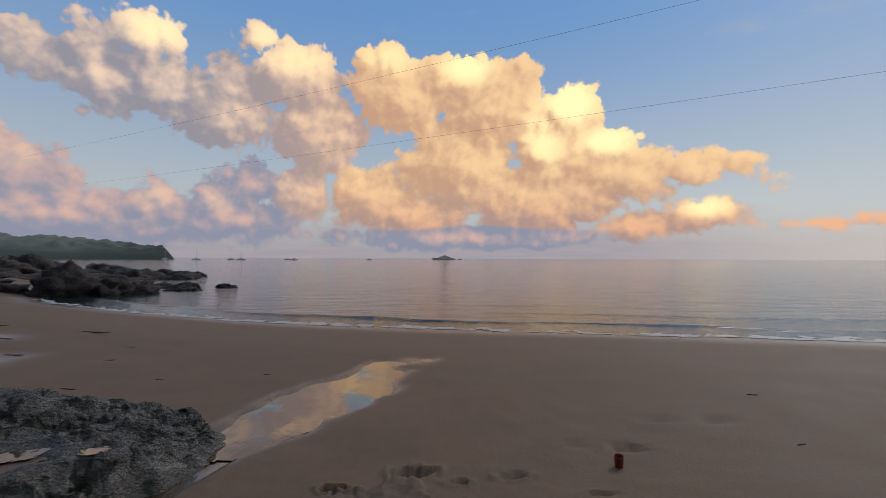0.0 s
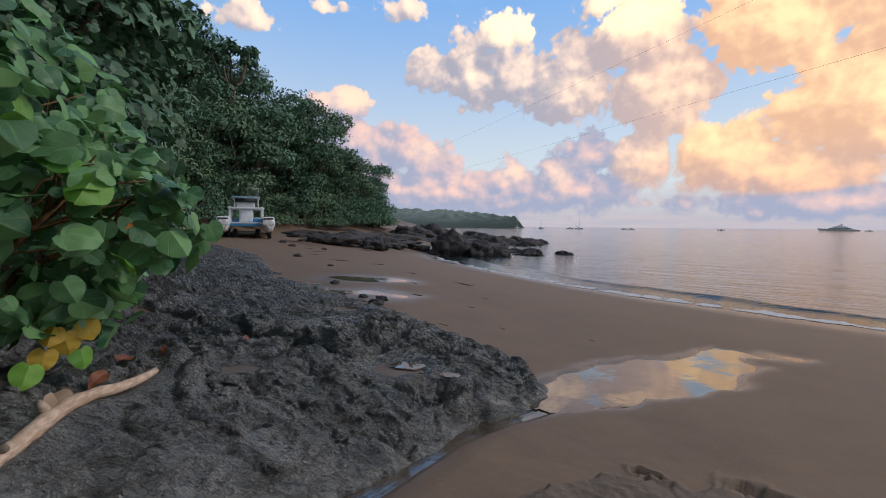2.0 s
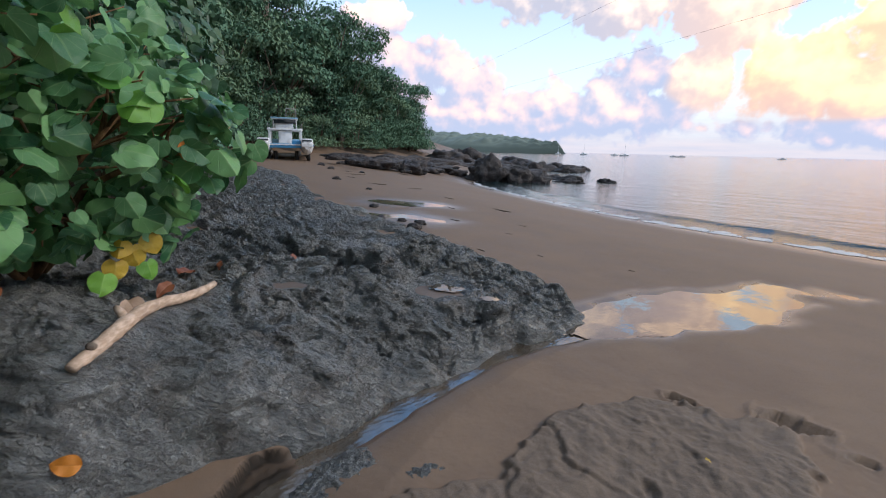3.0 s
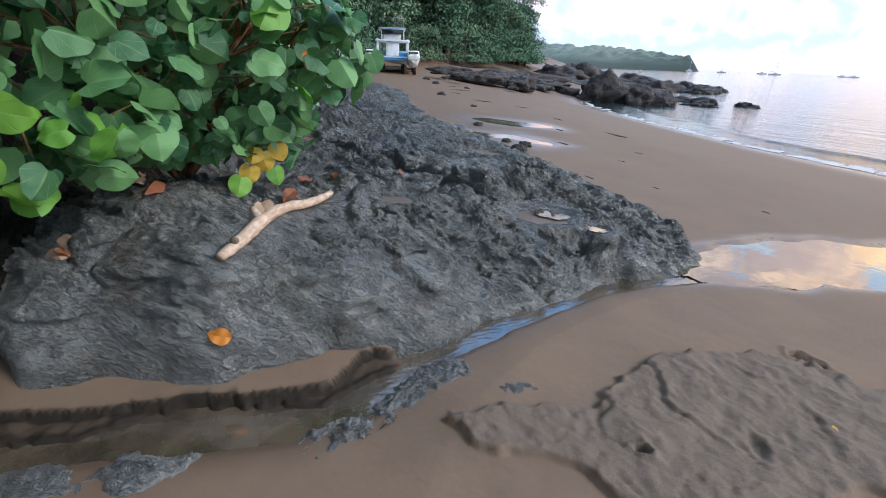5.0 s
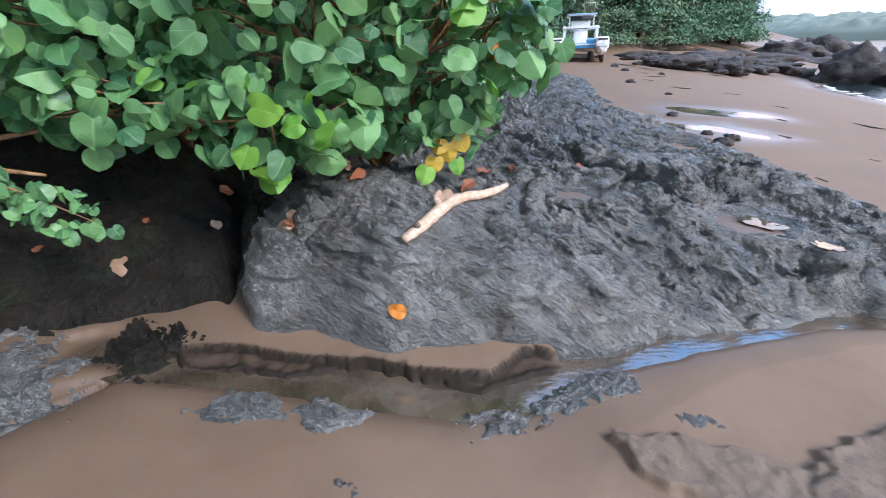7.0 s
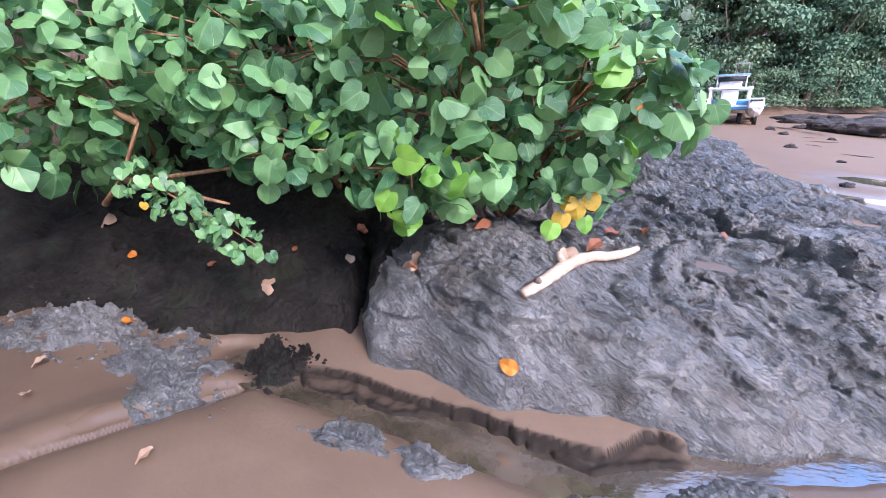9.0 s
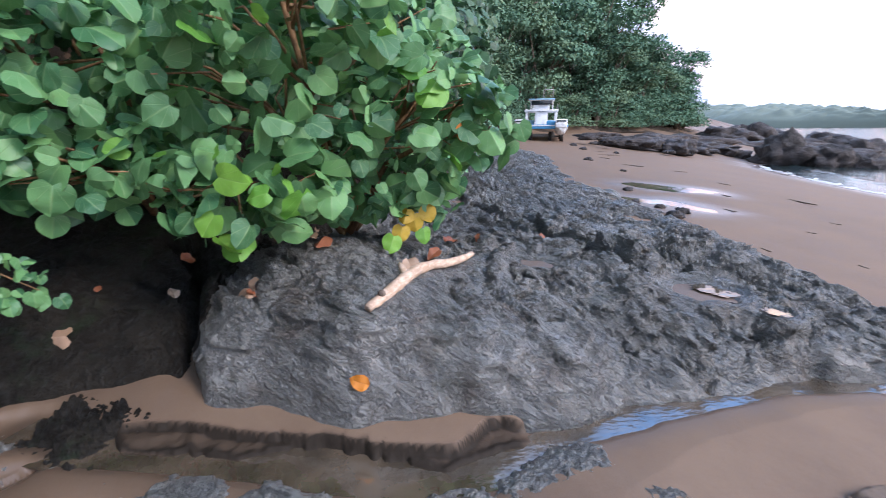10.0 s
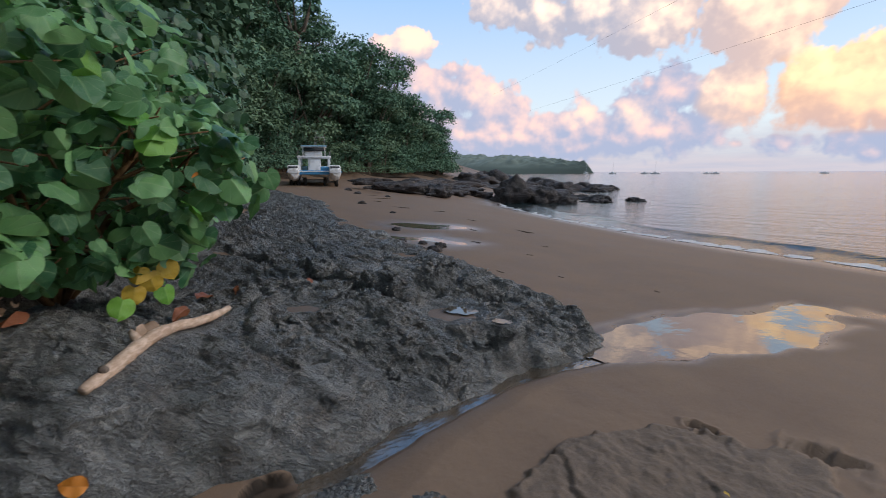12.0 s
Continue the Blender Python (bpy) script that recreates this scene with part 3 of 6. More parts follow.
STREAM = [(-1.95, -1.60), (-1.72, -1.15), (-1.56, -0.65), (-1.42, -0.22), (-1.28, 0.15), (-1.18, 0.50), (-1.19, 0.84), (-1.31, 1.15),
          (-1.38, 1.60), (-1.45, 2.10), (-1.55, 2.85), (-1.50, 3.45), (-1.34, 4.10), (-1.10, 4.70)]
STREAM_W = [0.14, 0.13, 0.12, 0.12, 0.13, 0.14, 0.15, 0.10, 0.085, 0.09, 0.10, 0.12, 0.20, 0.36]
STREAM_Z = [-0.045, -0.048, -0.05, -0.053, -0.056, -0.06, -0.065, -0.07, -0.075, -0.082, -0.095, -0.11, -0.125, -0.15]
GROOVE = [(-1.62, -1.38), (-1.22, -1.72), (-0.92, -1.98), (-0.40, -2.35), (0.3, -2.7)]
POOL = [(-1.62, 3.6), (-1.62, 4.4), (-1.66, 5.2), (-1.42, 6.3), (-1.05, 7.2), (-0.85, 8.15), (-0.45, 8.3), (0.0, 8.35), (0.48, 8.5),
        (0.32, 8.15), (-0.12, 7.95), (-0.42, 7.75), (-0.05, 7.35), (-0.22, 6.8), (-0.18, 6.3), (-0.32, 5.7), (-0.6, 5.05), (-0.98, 4.5), (-1.3, 3.9)]
PUDDLES = [[(-7.7, 8.35), (-8.6, 7.9), (-9.3, 6.9), (-9.0, 6.5), (-8.3, 7.0), (-7.9, 7.7)],
           [(-6.1, 6.9), (-6.7, 6.5), (-7.4, 5.7), (-7.0, 5.45), (-6.4, 5.9), (-6.1, 6.4)]]
MOUND = [(-0.75, 1.17), (-0.78, 1.38), (-0.66, 1.70), (-0.58, 1.95), (-0.66, 2.12), (-0.70, 2.35), (-0.64, 2.90), (-0.26, 3.30), (0.25, 3.60), (0.58, 3.30),
         (0.50, 2.80), (0.30, 2.20), (0.15, 1.80), (-0.05, 1.55), (-0.21, 1.52), (-0.38, 1.42), (-0.55, 1.22)]
# the broken edge of the sand terrace above the stream, and the lower shelf before it
EDGE = [(-2.05, -1.30), (-1.85, -1.06), (-1.77, -0.66), (-1.62, -0.33), (-1.56, -0.10), (-1.50, 0.09), (-1.40, 0.32), (-1.31, 0.72), (-1.46, 0.93), (-1.42, 1.13), (-1.46, 1.4)]
SHELF = [(-1.90, -1.35), (-1.66, -0.92), (-1.60, -0.58), (-1.53, -0.33), (-1.49, -0.11), (-1.44, 0.07), (-1.32, 0.36), (-1.22, 0.66), (-1.34, 0.95), (-1.36, 1.2)]
# little steps in the crusted sand
CRUSTS = [([(-0.62, 1.98), (-0.50, 1.93), (-0.44, 1.76), (-0.36, 1.70)], 0.028), ([(-0.72, 2.36), (-0.56, 2.36), (-0.40, 2.22), (-0.22, 2.16), (-0.05, 2.2)], 0.030),
          ([(-0.40, 1.62), (-0.28, 1.80), (-0.16, 1.78)], 0.022), ([(-0.1, 2.9), (0.1, 2.75), (0.25, 2.5)], 0.022), ([(-0.5, 2.9), (-0.3, 2.8), (-0.15, 2.95)], 0.02)]
# x, y, turn, length, width, depth of the prints and hollows in the sand
PRINTS = [(0.29, 3.70, 20, 0.30, 0.20, 0.045), (0.64, 3.56, 5, 0.20, 0.09, 0.028), (1.08, 3.66, 8, 0.24, 0.08, 0.028), (2.30, 4.28, -10, 0.36, 0.12, 0.050),
          (3.50, 5.10, -25, 0.22, 0.08, 0.040), (2.90, 5.05, 30, 0.40, 0.16, 0.028), (1.77, 4.34, 10, 0.22, 0.10, 0.020), (-0.25, 3.40, 0, 0.24, 0.10, 0.040),
          (1.69, 3.42, 8, 0.14, 0.05, 0.030), (3.08, 3.33, 0, 0.08, 0.05, 0.03), (-0.24, 1.78, 30, 0.07, 0.05, 0.05), (-0.02, 2.32, -40, 0.16, 0.07, 0.014), (1.64, 4.92, 0, 0.16, 0.05, 0.02)]


def along(pts):
    """Running length at each point of a polyline."""
    return [sum(math.dist(pts[i], pts[i + 1]) for i in range(k)) for k in range(len(pts))]


def broken(x, y, pts, size, jut, seed):
    """Signed distance to a polyline (positive on its left) whose edge breaks off in blocks."""
    d, side, s = line_near(x, y, pts, along(pts))
    bite = (1 - np.abs(vnoise(s / size, s * 0 + 0.5, seed))) ** 3 * smooth01(vnoise(s * 3.1, s * 0 + 3.5, seed + 5), -0.5, 0.3)
    return np.where(side > 0, d, -d) + jut * (0.5 - bite) + 0.8 * jut * vnoise(s * 2.6, s * 0 + 7.5, seed + 2) + 0.006 * fbm(x, y, 18, 3, seed + 1)


def ground_height(x, y):
    """The sand: height, wetness, how coarse it is and how dark with silty mud and painted shade."""
    z = land(x, y)
    near = smooth01(-np.hypot(x + 0.5, y - 1.5), -16, -6)
    d = seaward(x, y)
    beach = smooth01(d, 0.2, 2.5)
    z = z + beach * (0.018 * fbm(x, y, 0.35, 3, 2) + 0.0045 * near * fbm(x, y, 3.0, 4, 4))
    wet = smooth01(-d, -2.2, -0.5)
    coarse = np.zeros(np.shape(x))
    # terrace between the rock and the stream
    sd, side, w, level = line_near(x, y, STREAM, STREAM_W, STREAM_Z)
    scallop = 0.022 * fbm(x, y, 5, 3, 21)
    gap = sd - w
    far_side = (side > 0) & (y < 1.15)
    rise = np.where(far_side, np.interp(gap + scallop, [-1, 0, 0.02, 0.06, 0.10, 0.5], [0, 0, 0.006, 0.045, 0.056, 0.075]),
                    np.interp(gap + scallop * 0.5, [-1, 0, 0.05, 0.4, 1.2], [0, 0, 0.018, 0.06, 0.12]))
    cut = level - 0.03 * (1 - np.clip(sd / w, 0, 1) ** 2) + rise
    here = smooth01(y, -1.25, -1.0) * smooth01(-y, -1.25, -1.05)
    e1, e2 = broken(x, y, EDGE, 0.14, 0.026, 21), broken(x, y, SHELF, 0.07, 0.05, 22)
    t1, t2 = smooth01(e1, -0.009, 0.007), smooth01(e2, -0.012, 0.010)
    shelf = level + 0.016 + 0.010 * fbm(x, y, 14, 3, 23)
    stepped = level - 0.034 + t2 * (shelf - level + 0.034) + t1 * (0.012 + 0.06 * np.clip(e1, 0, 0.3) - shelf)
    cut = np.where(far_side, cut * (1 - here) + stepped * here, cut)
    z = np.where(far_side & (gap < 0.6), np.minimum(np.maximum(z, 0.035), cut), np.minimum(z, np.where(gap < 1.2, cut, 9)))
    # ledge faces darkened: silty layers, with the shade under the edges painted in
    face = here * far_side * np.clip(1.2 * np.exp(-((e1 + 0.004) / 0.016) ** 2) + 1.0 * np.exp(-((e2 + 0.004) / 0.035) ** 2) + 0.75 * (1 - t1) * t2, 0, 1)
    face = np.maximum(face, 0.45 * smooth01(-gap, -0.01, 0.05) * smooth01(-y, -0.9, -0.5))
    wet = np.maximum(wet, smooth01(-gap, -0.22, 0.02) * (1 - 0.8 * (far_side & (gap > 0.0)))) * (1 - 0.9 * here * far_side * smooth01(e2, -0.05, 0.0))
    # dry groove on the upstream side
    gd, gside = line_near(x, y, GROOVE)
    z = z - 0.065 * np.exp(-((gd + 0.8 * scallop) / 0.085) ** 2) + 0.03 * smooth01(-gd, -0.4, -0.1) * (gside < 0)
    wet = np.maximum(wet, smooth01(-gd, -0.50, -0.08))
    # broad patch on the left where the sand is darker and smoother
    wet = np.maximum(wet, 0.8 * smooth01(-y, 0.9, 1.7) * smooth01(-x, 0.5, 1.3) * smooth01(x, -6, -4))
    # shallow pool and puddles
    pd = inside(x + 0.10 * fbm(x, y, 1.6, 3, 9), y + 0.10 * fbm(x, y, 1.6, 3, 10), POOL)
    z = z - 0.035 * smooth01(pd, -0.05, 0.16) + 0.012 * smooth01(-pd, -0.02, 0.05) * smooth01(pd, -0.30, -0.02)
    wet = np.maximum(wet, smooth01(pd, -0.22, 0.0))
    for pud in PUDDLES:
        pp = inside(x + 0.2 * fbm(x, y, 1.2, 3, 9), y + 0.2 * fbm(x, y, 1.2, 3, 10), pud)
        z = z - 0.04 * smooth01(pp, -0.08, 0.2)
        wet = np.maximum(wet, smooth01(pp, -0.8, 0.0))
    # trampled, crusted sand
    md = inside(x + 0.07 * fbm(x, y, 4.5, 3, 31), y + 0.07 * fbm(x, y, 4.5, 3, 32), MOUND)
    up = smooth01(md, -0.006, 0.022)
    for line, lift in CRUSTS:
        cd, side, ends = line_near(x + 0.03 * fbm(x, y, 8, 3, 41), y + 0.03 * fbm(x, y, 8, 3, 42), line, [0.0] + [1.0] * (len(line) - 2) + [0.0])
        sg = np.where(side > 0, cd, -cd)
        z = z + 0.65 * ends * lift * (smooth01(sg, -0.008, 0.012) * np.exp(-np.clip(sg, 0, 9) / 0.16) - 0.2 * np.exp(-((sg + 0.012) / 0.010) ** 2))
        # shade at the foot of each crust step, painted as a dark line
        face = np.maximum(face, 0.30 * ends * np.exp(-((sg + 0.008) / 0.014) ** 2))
    crack = np.abs(vnoise(x * 3.1 + 0.5 * fbm(x, y, 4, 3, 36), y * 3.1, 37))
    z = z + up * (0.030 + 0.008 * ridged(x, y, 2.6, 4, 33)) + 0.007 * up * fbm(x, y, 16, 4, 35, 0.6) - 0.012 * up * np.exp(-(crack / 0.05) ** 2) * smooth01(fbm(x, y, 1.6, 2, 38), -0.2, 0.2)
    coarse = np.maximum(coarse, smooth01(md, -0.03, 0.06))
    for px, py, turn, ln, wd, dp in PRINTS:
        c, s = math.cos(radians(turn)), math.sin(radians(turn))
        u, v = (x - px) * c + (y - py) * s, -(x - px) * s + (y - py) * c
        r = np.hypot(u / ln * 2, v / wd * 2) + 0.5 * fbm(x, y, 11, 4, 40)
        z = z - 1.5 * dp * smooth01(-r, -1.05, -0.55) + 0.4 * dp * np.exp(-((r - 1.35) / 0.28) ** 2)
        coarse = np.maximum(coarse, 0.5 * smooth01(-r, -1.6, -0.9))
    return z, wet, coarse, face


def ground_z(x, y):
    return float(ground_height(np.array([[float(x)]]), np.array([[float(y)]]))[0][0, 0])


gx = graded(-3200, -2.15, 0.9, 3200, 0.0125, 1.075)
gy = graded(-3200, -1.9, 3.2, 3200, 0.0125, 1.065)
GX, GY = np.meshgrid(gx, gy)
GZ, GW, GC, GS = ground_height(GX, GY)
tagged(part("ground", sheet("ground", GX, GY, GZ, SAND, attrs=[("wet", GW), ("coarse", GC), ("silt_shade", GS)]), SAND),
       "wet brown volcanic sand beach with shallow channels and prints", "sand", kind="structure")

# soil of the wooded slope
hx, hy = graded(-130, -12, -3, 6, 0.25, 1.06), graded(-30, -6, 6, 110, 0.25, 1.06)
HX, HY = np.meshgrid(hx, hy)
hz = land(HX, HY) + 0.06 + 0.10 * fbm(HX, HY, 1.1, 4, 51)
tagged(part("hillside", sheet("hillside", HX, HY, hz, SOIL, keep=forest_in(HX, HY) > 0.7), SOIL),
       "dark leaf-littered soil slope under the trees", "hillside", kind="structure")


# ---- sea ----
def sea():
    xs, ys = graded(-3500, -34, 20, 3500, 0.22, 1.07), graded(4, 12, 32, 4200, 0.14, 1.06)
    X, Y = np.meshgrid(xs, ys)
    d = -seaward(X, Y) + 0.35 * fbm(X, Y, 0.25, 3, 61)
    gate = 0.55 + 0.45 * fbm(X, Y, 0.12, 2, 62)
    z = SEA + 0.006 * fbm(X, Y, 0.6, 4, 63)
    z = z + 0.105 * np.clip(gate, 0.15, 1) * np.exp(-((d - 1.9) / np.where(d < 1.9, 0.16, 0.42)) ** 2)
    z = z + 0.09 * np.clip(gate, 0, 1) * smooth01(X, 0, 6) * np.exp(-((d - 4.6) / np.where(d < 4.6, 0.25, 0.6)) ** 2)
    z = z + 0.04 * np.exp(-((d - 8.5) / 1.2) ** 2) * np.clip(fbm(X, Y, 0.1, 2, 66), 0, 1)
    part("water", sheet("water", X, Y, z, WATER, keep=d > -1.5), WATER)
    tagged(bpy.data.objects["water"], "calm sea reflecting peach and grey evening clouds", "sea", kind="structure")
    # lace of foam at the edge
    u = np.arange(-30, 24, 0.06)
    v = np.linspace(-0.5, 1.0, 26)
    U, V = np.meshgrid(u, v)
    y0 = shore_y(U) + 0.25 * fbm(U, U * 0, 0.35, 3, 64) - 0.15
    Yf = y0 + V * 0.9
    zf = np.maximum(land(U, Yf), SEA) + 0.012
    edge = np.interp(V, [-0.5, -0.12, 0.0, 0.25, 0.6, 1.0], [-1, 0.2, 1.0, 0.5, -0.2, -1]) + 0.9 * fbm(U, Yf, 2.2, 4, 65)
    foam = part("foam", sheet("foam", U, Yf, zf, FOAM, keep=edge > 0.35), FOAM)
    tagged(foam, "thin lace of white foam along the water's edge", "foam", kind="stuff")


sea()


# ---- shallow water on the sand ----
def film(name, poly, grow, lift, label, cell=0.035, warp=0.10, freq=1.6):
    p = np.array(poly)
    X, Y = np.meshgrid(np.arange(p[:, 0].min() - 0.4, p[:, 0].max() + 0.4, cell), np.arange(p[:, 1].min() - 0.4, p[:, 1].max() + 0.4, cell))
    d = inside(X + warp * fbm(X, Y, freq, 3, 9), Y + warp * fbm(X, Y, freq, 3, 10), poly)
    Z = land(X, Y) + 0.018 * fbm(X, Y, 0.35, 3, 2) + lift
    tagged(part(name, sheet(name, X, Y, Z, FILM, keep=d > -grow, attrs=[("run", X * 0)]), FILM), label, "water", kind="structure")


film("pool", POOL, 0.02, -0.014, "shallow pool of still water mirroring the pink clouds")
for pud in PUDDLES:
    film("puddle", pud, 0.02, -0.012, "thin puddle of bright water on the sand", 0.06, 0.2, 1.2)


def stream():
    pts = [Vector((*p, 0)) for p in STREAM]
    rows, runs, n = [], [], 9
    for i in range(len(pts) - 1):
        for k in range(8):
            t = k / 8
            a, b = pts[i], pts[i + 1]
            q = a.lerp(b, t)
            d0 = (pts[i + 1] - pts[max(i - 1, 0)]).normalized()
            d1 = (pts[min(i + 2, len(pts) - 1)] - pts[i]).normalized()
            d = d0.lerp(d1, t).normalized()
            side = Vector((-d.y, d.x, 0))
            w = (STREAM_W[i] * (1 - t) + STREAM_W[i + 1] * t) * (1.3 + 0.35 * float(smooth01(q.y, 1.0, 1.8)))
            z = STREAM_Z[i] * (1 - t) + STREAM_Z[i + 1] * t
            rows.append([(*(q + side * w * (2 * j / (n - 1) - 1)).xy, z - 0.004 + 0.009 * float(smooth01(q.y, 1.0, 1.8))) for j in range(n)])
            runs.append([float(smooth01(q.y, 0.6, 1.2))] * n)
    P = np.array(rows)
    tagged(part("stream", sheet("stream", P[..., 0], P[..., 1], P[..., 2], FILM, attrs=[("run", np.array(runs))]), FILM),
           "shallow stream of clear water running over the sand beside the rock", "stream", kind="structure")


stream()


# ---- the rock outcrop ----
OUTLINE = [(-1.36, 4.24), (-1.48, 3.5), (-1.60, 2.9), (-1.46, 2.1), (-1.42, 1.45), (-1.42, 1.1), (-1.56, 0.7), (-1.62, 0.24), (-1.74, -0.15), (-1.90, -0.68),
           (-2.10, -0.95), (-2.17, -1.35), (-2.10, -1.95), (-2.05, -2.6), (-2.0, -3.4), (-1.8, -6.0), (-6, -7), (-8, 1.5), (-16, 3.6), (-21, 5.5), (-21.5, 8.0),
           (-15.3, 7.7), (-11.7, 6.3), (-9.0, 5.75), (-7.4, 5.7), (-6.0, 5.6), (-4.6, 5.3), (-3.0, 4.9), (-2.0, 4.62)]
CRACKS = [[(-7.4, 3.6), (-5.4, 3.3), (-4.2, 3.5)], [(-3.6, 4.2), (-3.0, 3.7), (-2.7, 3.1)], [(-3.4, 1.55), (-2.9, 1.45)]]
# lines along which the rock steps up away from the shore path, with the lift and how far it reaches
STEPS = [([(-9.3, 1.9), (-5.5, 2.37), (-4.65, 2.40), (-3.94, 2.42), (-3.38, 2.56), (-2.91, 2.67), (-2.5, 2.6)], 0.13, 0.7), ([(-3.6, 2.9), (-3.07, 3.05), (-2.75, 3.45), (-2.3, 3.85), (-1.9, 3.85)], 0.09, 0.4),
         ([(-1.72, 2.95), (-1.70, 3.25), (-1.5, 3.5), (-1.38, 3.85)], 0.09, 0.25), ([(-2.25, 0.15), (-2.12, 0.30), (-1.72, 0.60), (-1.5, 0.9), (-1.45, 1.2)], 0.05, 0.22),
         ([(-3.3, 1.62), (-2.7, 1.42), (-2.2, 1.22), (-1.75, 1.38), (-1.6, 1.7)], 0.06, 0.3), ([(-2.9, 2.2), (-2.2, 2.05), (-1.8, 2.2), (-1.6, 2.6)], 0.06, 0.3),
         ([(-2.1, -0.5), (-1.95, 0.0), (-1.75, 0.35), (-1.62, 0.6)], 0.04, 0.18)]


# x, y, radius, brim and depth of the hollows that hold water or sand
BASINS = [(-2.36, 3.05, 0.30, 0.26, 0.07), (-1.90, 3.25, 0.12, 0.25, 0.04), (-2.80, 1.77, 0.22, 0.45, 0.05), (-3.9, 3.3, 0.35, 0.38, 0.06)]

# the line on which the driftwood lies, and its height
STICK = [(-1.80, 0.33), (-1.90, 0.43), (-2.02, 0.54), (-2.18, 0.65), (-2.34, 0.78), (-2.46, 0.93), (-2.58, 1.06), (-2.70, 1.17)]
STICK_Z = [0.575, 0.60, 0.635, 0.65, 0.63, 0.60, 0.585, 0.585]


def rock_height(x, y):
    xw, yw = x + 0.10 * fbm(x, y, 1.7, 3, 71), y + 0.10 * fbm(x, y, 1.7, 3, 72)
    d = inside(xw, yw, OUTLINE)
    g = land(x, y)
    top = np.interp(y, [-6, -1, -0.6, 0.3, 1.2, 2.0, 3.0, 3.6, 4.3, 6], [0.5, 0.42, 0.52, 0.66, 0.54, 0.43, 0.32, 0.29, 0.26, 0.2])
    width = np.interp(y, [-1, 0.3, 0.9, 1.4, 3, 4.2], [0.55, 0.27, 0.46, 0.66, 0.95, 1.1])
    level = np.interp(-x, [2.5, 4, 6, 9], [0.42, 0.33, 0.26, 0.2])
    back = smooth01(-x, 2.7, 4.2)
    top = top * (1 - back) + level * back
    far = smooth01(-x, 3.4, 6.0)
    dd = np.clip(d, 0, None)
    h = (np.minimum(g, 0.06) - 0.05) + (top + 0.02 - np.minimum(g, 0)) * (1 - np.exp(-1.9 * dd / width))
    h = h * (1 - far) + far * (g - 0.03 + 0.09 * (1 - np.exp(-dd / 0.4)))
    cliff = smooth01(-y, 0.78, 0.95)
    h = h * (1 - cliff) + cliff * (0.10 * (1 - np.exp(-dd / 0.30)) + 0.62 * np.clip(dd - 0.05, 0, 2.4))
    h = np.maximum(h, np.where(forest_in(x, y) > -0.6, g - 0.1, -9))
    grip = np.clip(dd / np.interp(y, [1.3, 2.2], [0.55, 0.24]), 0.0, 1) * np.interp(y, [1.5, 2.4], [1.0, 1.3])
    c, s = math.cos(0.72), math.sin(0.72)
    u, v = x * c + y * s, -x * s + y * c
    calm = (1 - 0.3 * far) * (1 - 0.45 * cliff) * (1 - 0.75 * np.exp(-(line_near(x, y, [(-1.9, 0.43), (-2.2, 0.66), (-2.7, 1.17)])[0] / 0.16) ** 2))

    def scarp(freq, warp, seed):
        w = v * freq + u * freq * 0.12 + warp * fbm(u * 0.6, v, 1.5, 3, seed)
        f = w - np.floor(w)
        gate = 0.5 + 0.5 * np.clip(fbm(u, v, freq * 0.35, 3, seed + 1) * 1.6, -1, 1)
        return (np.where(f < 0.82, f / 0.82, (1 - f) / 0.18) - 0.5) * gate

    def lumps(f, squash, seed):
        """Rounded swells that meet in sharp creases."""
        n0 = np.abs(vnoise(u * f * squash + 0.35 * fbm(u, v, f, 2, seed + 2), v * f + 0.35 * fbm(u, v, f, 2, seed + 4), seed))
        split = np.exp(-(n0 / 0.075) ** 2) * smooth01(fbm(u, v, f * 0.5, 2, seed + 6), -0.35, 0.25)
        return n0 ** 0.8 - 0.33 - 0.55 * split

    h = h + grip * calm * (0.040 * fbm(x, y, 0.8, 2, 73) + 0.10 * lumps(1.35, 0.6, 150) + 0.10 * lumps(3.2, 0.5, 160) + 0.075 * scarp(1.5, 0.9, 120) + 0.045 * scarp(4.6, 1.1, 130)
                           + 0.045 * lumps(8.5, 0.5, 170) + 0.022 * fbm(u * 0.6, v * 1.7, 9, 4, 75, 0.6) + 0.010 * ridged(u * 0.7, v * 1.5, 20, 3, 80))
    for line, lift, reach in STEPS:
        cd, side, ends = line_near(xw, yw, line, [0.0] + [1.0] * (len(line) - 2) + [0.0])
        sg = np.where(side > 0, cd, -cd)
        h = h + ends * (lift * smooth01(sg, -0.03, 0.06) * np.exp(-np.clip(sg, 0, 9) / reach) - 0.4 * lift * np.exp(-((sg + 0.03) / 0.04) ** 2))
    for line in CRACKS:
        cd = line_near(xw, yw, line)[0]
        h = h - 0.09 * np.exp(-(cd / 0.035) ** 2) + 0.02 * np.exp(-((cd - 0.12) / 0.06) ** 2)
    cd = line_near(xw, yw, [(-1.9, -0.72), (-2.4, -0.86), (-3.3, -1.1)])[0]
    h = h - 0.40 * np.exp(-(cd / 0.07) ** 2)
    for px, py, rad, deep in ((-1.93, 1.50, 0.06, 0.10), (-1.62, 3.7, 0.12, 0.1), (-3.3, 3.2, 0.12, 0.12), (-2.75, 2.35, 0.10, 0.1)):
        h = h - deep * np.exp(-(((x - px) ** 2 + (y - py) ** 2) / rad ** 2) ** 1.5)
    cd, _, rest_z = line_near(x, y, STICK, STICK_Z)
    h = h + (rest_z - 0.030 - h) * np.exp(-(cd / 0.10) ** 2)
